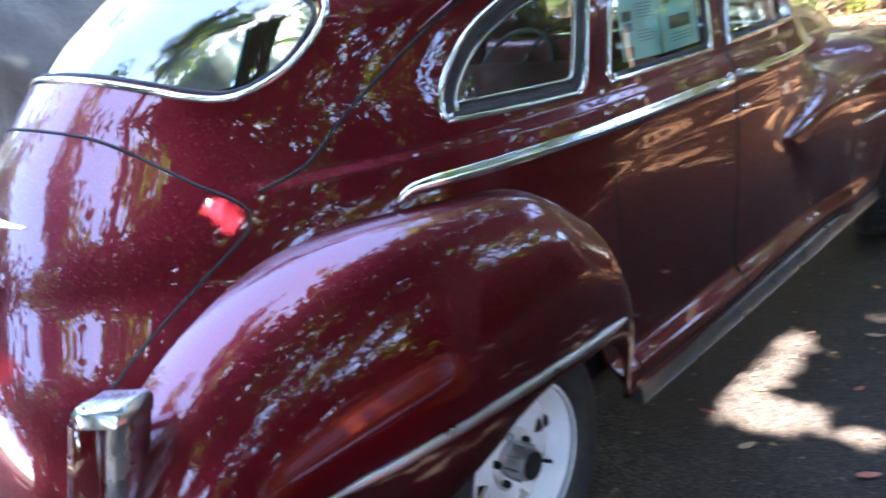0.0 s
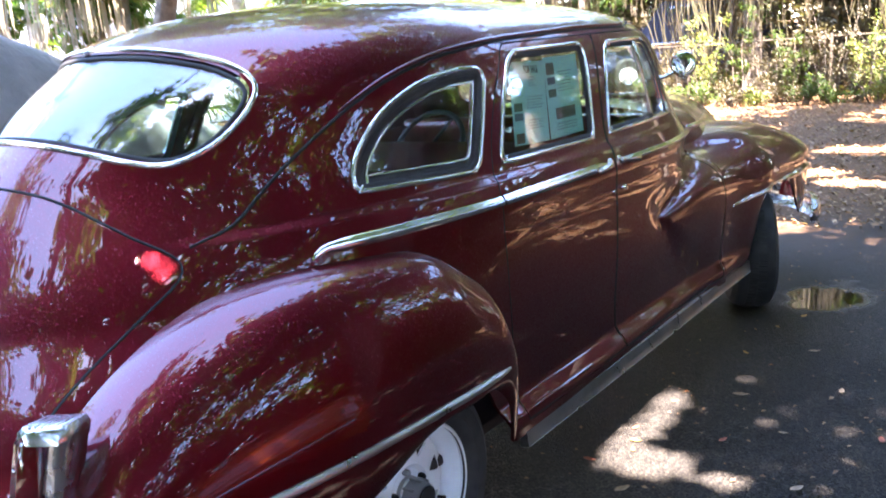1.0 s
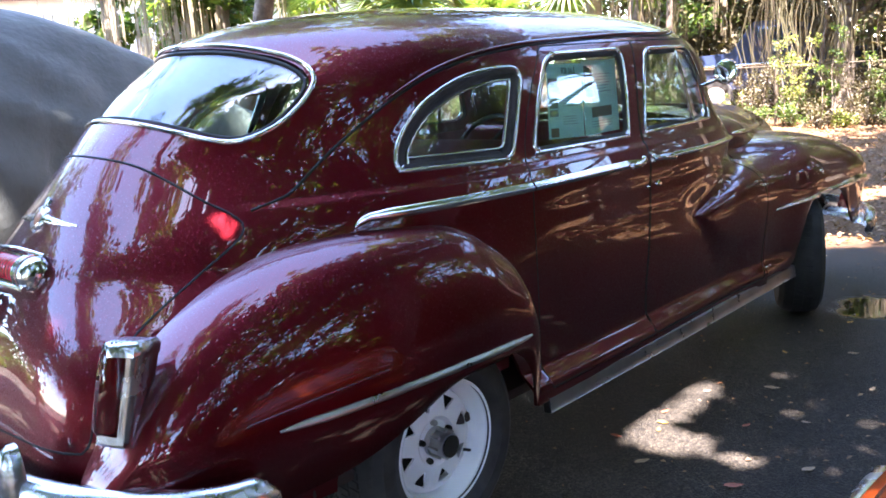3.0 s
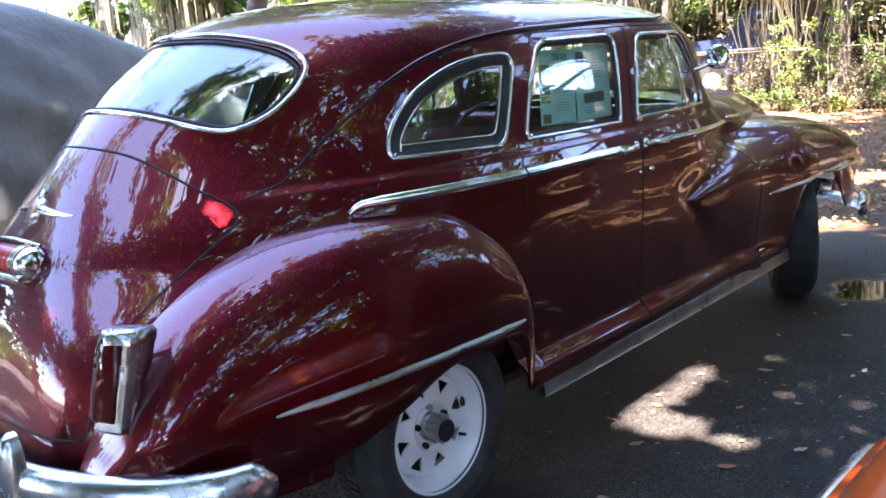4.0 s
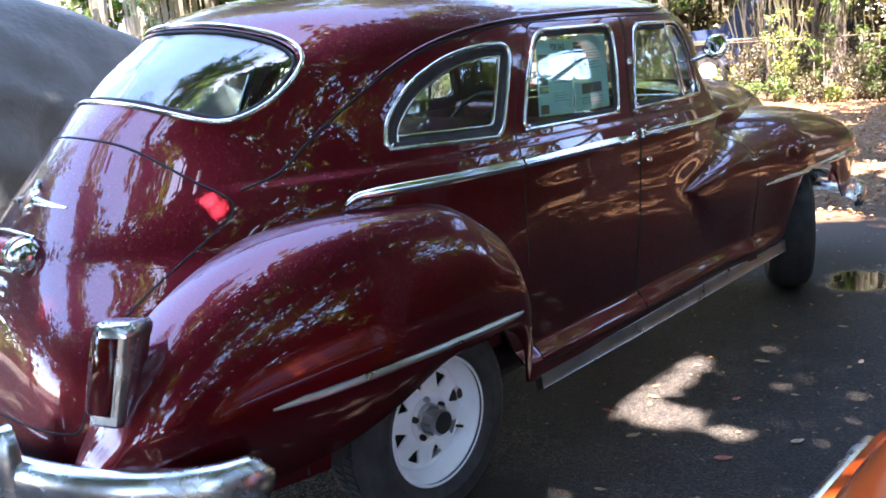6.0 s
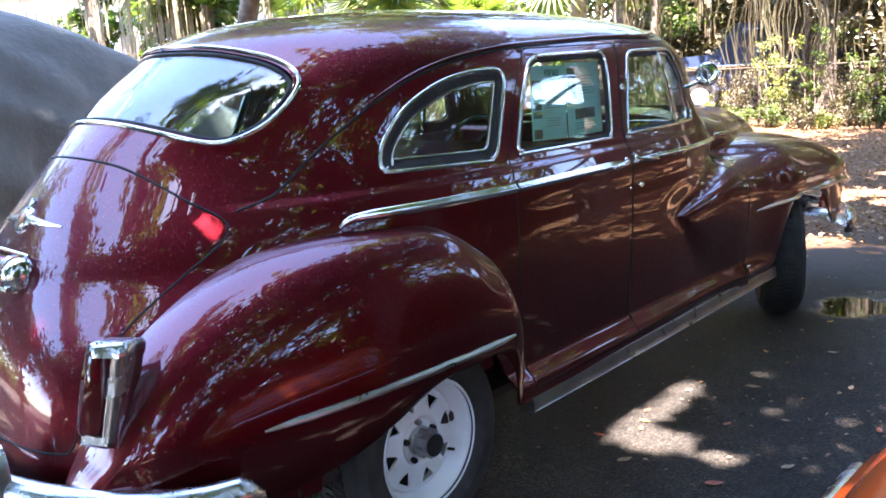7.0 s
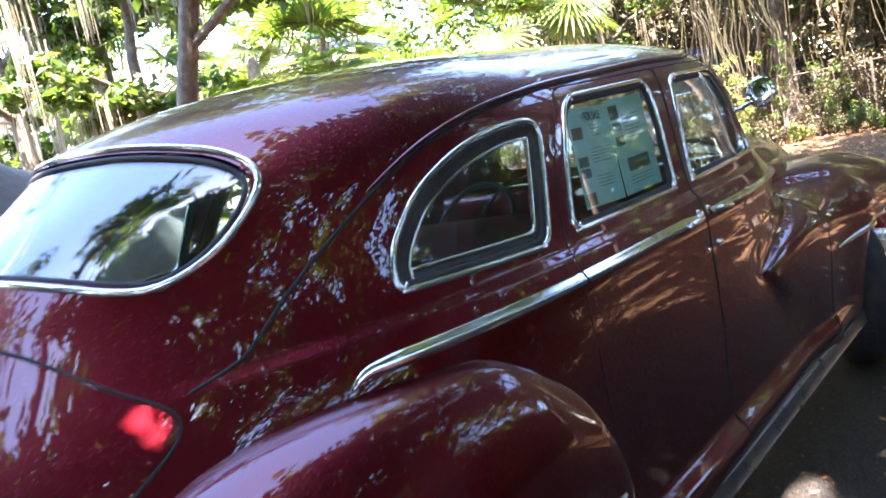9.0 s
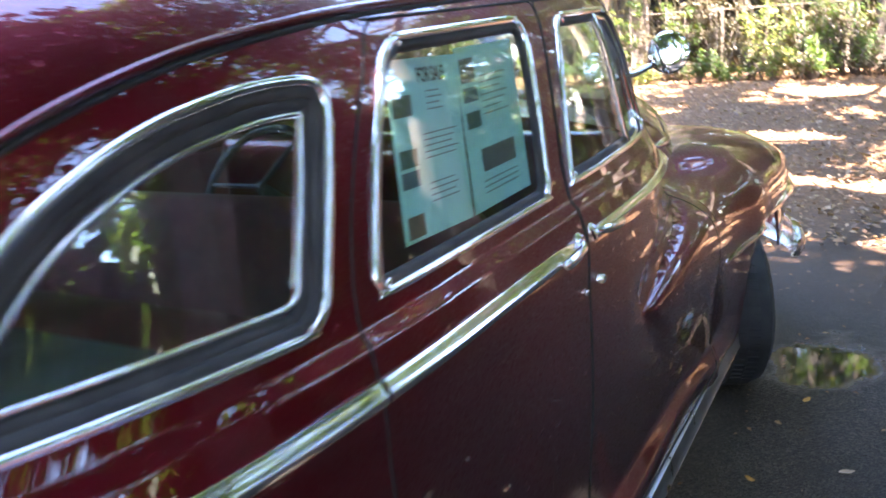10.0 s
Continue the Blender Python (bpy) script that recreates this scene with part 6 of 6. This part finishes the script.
# dead vines and moss that hang in the trees along the fence
rng = np.random.default_rng(77)
verts, faces = [], []
for k in range(130):
    x, y = rng.uniform(-8, 7), rng.uniform(15.0, 17.5)
    if abs(x + 5.9) < 1.1:
        continue
    top, foot = rng.uniform(2.5, 6.0), rng.uniform(0.1, 1.6)
    for _ in range(9):
        a, c, w = x + rng.normal(0, 0.30), y + rng.normal(0, 0.12), rng.uniform(0.0018, 0.006)
        b, n = len(verts), 9
        for s in range(n):
            z = top + (foot - top) * s / (n - 1)
            dx = 0.45 * noise.noise((a * 3, z * 0.9, 2.0))
            verts += [(a + dx - w, c, z), (a + dx + w, c + w, z)]
        faces += [(b + 2 * s, b + 2 * s + 1, b + 2 * s + 3, b + 2 * s + 2) for s in range(n - 1)]
tagged(part("hanging_vines", mesh_of("hanging_vines", verts, faces, DRYLEAF)), "tan dead vines hanging from the trees over the fence", "vines", kind="stuff")


# ---- chain-link fence ----
wire = Mat("rusty_wire", (0.085, 0.065, 0.045), 0.8, 0.2).m
fence = thing("fence", "rusty chain-link fence hung with vines", "fence")
X0, X1, FY, FH = -15.0, 9.0, 15.2, 1.15
for k in range(10):
    x = X0 + (X1 - X0) * k / 9
    part("post", tube("post", [(x, FY, -0.02), (x, FY, FH + 0.05)], 0.03, wire, 10), fence)
part("top_rail", tube("top_rail", [(X0, FY, FH), (X1, FY, FH)], 0.011, wire, 8), fence)
verts, faces = [], []
step = 0.075
for s in (-1, 1):
    for k in range(int((X1 - X0 + FH) / step)):
        xa = X0 + k * step - (FH if s > 0 else 0)
        xb = xa + FH if s > 0 else xa - FH
        za, zb = 0.02, FH
        lo, hi = max(X0, min(xa, xb)), min(X1, max(xa, xb))
        if hi <= lo:
            continue
        b = len(verts)
        f0, f1 = (lo - xa) / (xb - xa), (hi - xa) / (xb - xa)
        for xx, ff in ((lo, f0), (hi, f1)):
            z = za + (zb - za) * ff
            verts += [(xx - 0.0018, FY + 0.002 * s, z), (xx + 0.0018, FY + 0.002 * s + 0.003, z), (xx, FY + 0.002 * s - 0.003, z + 0.002)]
        faces += [(b, b + 1, b + 4, b + 3), (b + 1, b + 2, b + 5, b + 4), (b + 2, b, b + 3, b + 5)]
part("wire_mesh", mesh_of("wire_mesh", verts, faces, wire), fence)


# ---- covered vehicle, orange car, far truck, house ----
cloth = Mat("grey_cover", (0.10, 0.11, 0.105), 0.85, Sheen_Weight=0.3)
cloth.to("Base Color", cloth.ramp(cloth.noise(2.5, 6), (0.3, (0.036, 0.042, 0.038)), (0.7, (0.066, 0.073, 0.066))))
cloth.bump(cloth.noise(4.5, 7, 0.62), 0.8, 0.035)


def covered_vehicle():
    """A fitted cloth cover over a tall car: sections along it, pulled to a hem."""
    root = thing("covered_car", "car under a loose dark grey cloth cover", "covered car")
    prof = Spline([(-2.4, 1.25), (-2.0, 1.80), (-1.5, 2.02), (-0.8, 2.06), (0.1, 2.055), (0.45, 1.99), (0.80, 1.84), (1.2, 1.66), (1.6, 1.47), (2.1, 1.25), (2.7, 1.0)])
    n, m = 90, 70
    ys = np.linspace(-2.4, 2.7, n)
    u = np.linspace(-1, 1, m)
    g = np.empty((n, m, 3))
    for i, y in enumerate(ys):
        top = float(prof(np.array(y)))
        half = 0.95 - 0.25 * max(0, abs(y - 0.15) - 2.1) ** 2 * 3
        a = u * np.pi / 2 * 1.0
        wide = np.sign(a) * np.abs(np.sin(a)) ** (2 / 3.4) * half * (1.0 + 0.0 * a)
        tall = 0.42 + (top - 0.42) * np.abs(np.cos(a)) ** (2 / 3.4)
        inward = 0.16 * np.clip((tall - 1.1) / 0.9, 0, 1) * np.sign(wide)
        fold = np.array([noise.noise((y * 1.4 + 0.9 * t, w * 1.2, 5.0)) for w, t in zip(wide, tall)])
        drape = np.array([noise.noise((y * 5.0, t * 0.9 - y, 9.0)) for t in tall])
        crease = np.array([(1 - abs(noise.noise((y * 0.9 + t * 1.3, t * 0.6 + w * 0.3, 3.0)))) ** 4 for w, t in zip(wide, tall)])
        deep = np.clip((1.7 - tall) / 0.9, 0, 1)
        g[i] = np.column_stack([wide - inward + np.sign(wide) * (0.08 * fold + 0.09 * drape * deep + 0.10 * crease), np.full(m, y) + 0.03 * drape, tall + 0.03 * fold + 0.02 * crease])
    part("cover", slab("cover", g, 0.006, cloth.m, True), root)
    for x in (-0.8, 0.8):
        for y in (-1.5, 1.6):
            part("tyre", lathe("tyre", [(0.2, -0.1), (0.3, -0.1), (0.34, -0.06), (0.34, 0.06), (0.3, 0.1), (0.2, 0.1)], RUBBER, 28), root).matrix_basis = pose(x, y, 0.34)
    part("underbody", box("underbody", (1.5, 4.2, 0.5), BLACK, 0.05, (0, 0.1, 0.45)), root)
    return root


covered_vehicle().matrix_basis = pose(-3.9, 0.35, 0, 0, 0, 4) @ Matrix.Diagonal((1, 1, 1.04, 1))

orange = Mat("orange_paint", (0.62, 0.10, 0.012), 0.3, Coat_Weight=1.0, Coat_Roughness=0.04)
orange.to("Base Color", orange.ramp(orange.noise(3, 4), (0.3, (0.48, 0.070, 0.008)), (0.7, (0.58, 0.090, 0.011))))

BLACK_GLASS = Mat("dark_glass", (0.01, 0.012, 0.012), 0.05, Coat_Weight=1.0).m


def orange_car():
    root = thing("orange_car", "glossy bright orange car parked alongside", "car")
    prof = Spline([(0.0, 0.62), (0.10, 0.80), (0.35, 0.885), (0.9, 0.93), (1.4, 0.97), (2.0, 1.32), (2.6, 1.40), (3.2, 1.33), (3.9, 1.0), (4.2, 0.86), (4.35, 0.6)])
    ys = 4.35 * (1 - np.cos(np.linspace(0, np.pi, 80))) / 2
    a = np.linspace(-np.pi / 2, np.pi / 2, 60)
    half = 0.86 * np.clip(1 - np.abs(ys / 4.35 * 2 - 1) ** 6 * 0.25, 0, 1)
    t = prof(ys)
    lean = 0.0 + 0.22 * np.clip((t - 1.0) / 0.35, 0, 1)
    g = np.stack([half[:, None] * np.sign(np.sin(a)) * np.abs(np.sin(a)) ** (2 / 3.6), ys[:, None] + 0 * a, 0.25 + (t[:, None] - 0.25) * np.abs(np.cos(a)) ** (2 / 3.6)], -1)
    g[:, :, 0] *= 1 - lean[:, None] * smooth(0.9, 1.3, g[:, :, 2])
    ends = []
    for row, step in ((g[0], -1), (g[-1], 1)):
        mid = np.array([0, row[0, 1], 0.45])
        ends.append([mid + (row - mid) * (k, 1, k) + (0, step * d, 0) for k, d in ((0.93, 0.03), (0.75, 0.05), (0.4, 0.06), (0.02, 0.06))])
    whole = np.concatenate([np.array(ends[0][::-1]), g, np.array(ends[1])])
    part("body", slab("body", whole, 0.01, orange.m, True), root)
    up = np.array((0, 0, 0.014))
    rows = lambda lo, hi: np.where((ys > lo) & (ys < hi))[0]
    for name, r, c in (("rear_window", rows(1.50, 1.92), slice(21, 39)), ("windscreen", rows(3.30, 3.80), slice(20, 40)), ("side_window", rows(2.05, 3.15), slice(43, 50)), ("side_window", rows(2.05, 3.15), slice(10, 17))):
        cut_out = g[r][:, c] * (1.012, 1, 1) + up
        part(name, slab(name, cut_out, 0.006, BLACK_GLASS, True), root)
    for end, z in ((-0.09, 0.46), (4.44, 0.44)):
        part("bumper", box("bumper", (0.96, 0.07, 0.10), CLOUDY, 0.03, (0, end, z), 3), root)
    for x in (-0.44, 0.44):
        part("headlamp", box("headlamp", (0.2, 0.05, 0.13), GLASS, 0.03, (x, 4.40, 0.56), 3), root)
    for x in (-0.74, 0.74):
        for y in (0.85, 3.45):
            w = part("tyre", lathe("tyre", [(0.18, -0.1), (0.28, -0.1), (0.31, -0.06), (0.31, 0.06), (0.28, 0.1), (0.18, 0.1)], RUBBER, 28), root)
            w.matrix_basis = pose(x * 1.05, y, 0.31)
    return root


orange_car().matrix_basis = pose(2.17, -0.20, 0, 0, 0, -90)

navy = Mat("navy_paint", (0.02, 0.03, 0.07), 0.3, Coat_Weight=0.8).m


def far_truck():
    root = thing("truck", "old dark blue truck beyond the fence", "truck")
    cab = [[(s * 0.85 * k, y, z) for s, z in ((-1, z0), (-0.9, z1), (0.9, z1), (1, z0))] for y, z0, z1, k in ((0.0, 0.6, 1.15, 0.9), (0.1, 0.5, 1.25, 1), (1.2, 0.5, 1.3, 1), (1.25, 0.5, 1.32, 1), (1.7, 0.5, 1.95, 1), (2.9, 0.5, 1.98, 1), (3.0, 0.5, 1.3, 1), (4.8, 0.5, 1.25, 1))]
    part("body", blob("body", cab, navy, 30), root)
    part("side_window", box("side_window", (1.72, 0.95, 0.42), GLASS, 0.05, (0, 2.25, 1.62)), root)
    part("windscreen", box("windscreen", (1.3, 0.06, 0.5), GLASS, 0.02, (0, 1.44, 1.62)), root)
    part("bumper", box("bumper", (1.9, 0.12, 0.2), CHROME, 0.04, (0, -0.1, 0.6)), root)
    part("grille", box("grille", (1.2, 0.08, 0.35), CHROME, 0.03, (0, -0.02, 0.95)), root)
    part("side_strip", box("side_strip", (1.78, 4.4, 0.05), CHROME, 0.015, (0, 2.4, 1.02)), root)
    for x in (-0.8, 0.8):
        for y in (0.9, 3.8):
            w = part("tyre", lathe("tyre", [(0.2, -0.12), (0.34, -0.12), (0.38, -0.07), (0.38, 0.07), (0.34, 0.12), (0.2, 0.12)], RUBBER, 28), root)
            w.matrix_basis = pose(x, y, 0.38)
            part("rim", lathe("rim", [(0.21, -0.12), (0.21, 0.12), (0.12, 0.09), (0.0, 0.11)], WHITE, 24), w)
    return root


far_truck().matrix_basis = pose(-7.6, 17.2, 0.15, 0, 0, -62)

plaster = Mat("white_wall", (0.80, 0.79, 0.76), 0.8)
plaster.to("Base Color", plaster.ramp(plaster.noise(3, 6), (0.3, (0.70, 0.69, 0.66)), (0.7, (0.84, 0.83, 0.80))))
tiles = Mat("grey_shingle", (0.22, 0.21, 0.20), 0.9)
tiles.to("Base Color", tiles.ramp(tiles.noise(8, 5), (0.3, (0.14, 0.135, 0.13)), (0.7, (0.28, 0.27, 0.26))))
house = thing("house", "low white house behind the palms", "house")
house.matrix_basis = pose(-22.5, 12.5, 0, 0, 0, -30)
part("wall", box("wall", (8, 16, 4.0), plaster.m, 0.02, (0, 0, 2.0)), house)
part("roof", blob("roof", [[(-4.6, y, 4.0), (-4.6, y, 4.15), (0, y, 5.8), (4.6, y, 4.15), (4.6, y, 4.0)] for y in (-8.6, 8.6)], tiles.m, 20), house)
for y in (-5, 1, 6):
    w = part("window", box("window", (0.08, 1.3, 1.2), GLASS, 0.0, (4.02, y, 1.7)), house)
    part("window_frame", box("window_frame", (0.06, 1.5, 0.1), WHITE, 0.01, (4.03, y, 1.06)), w)
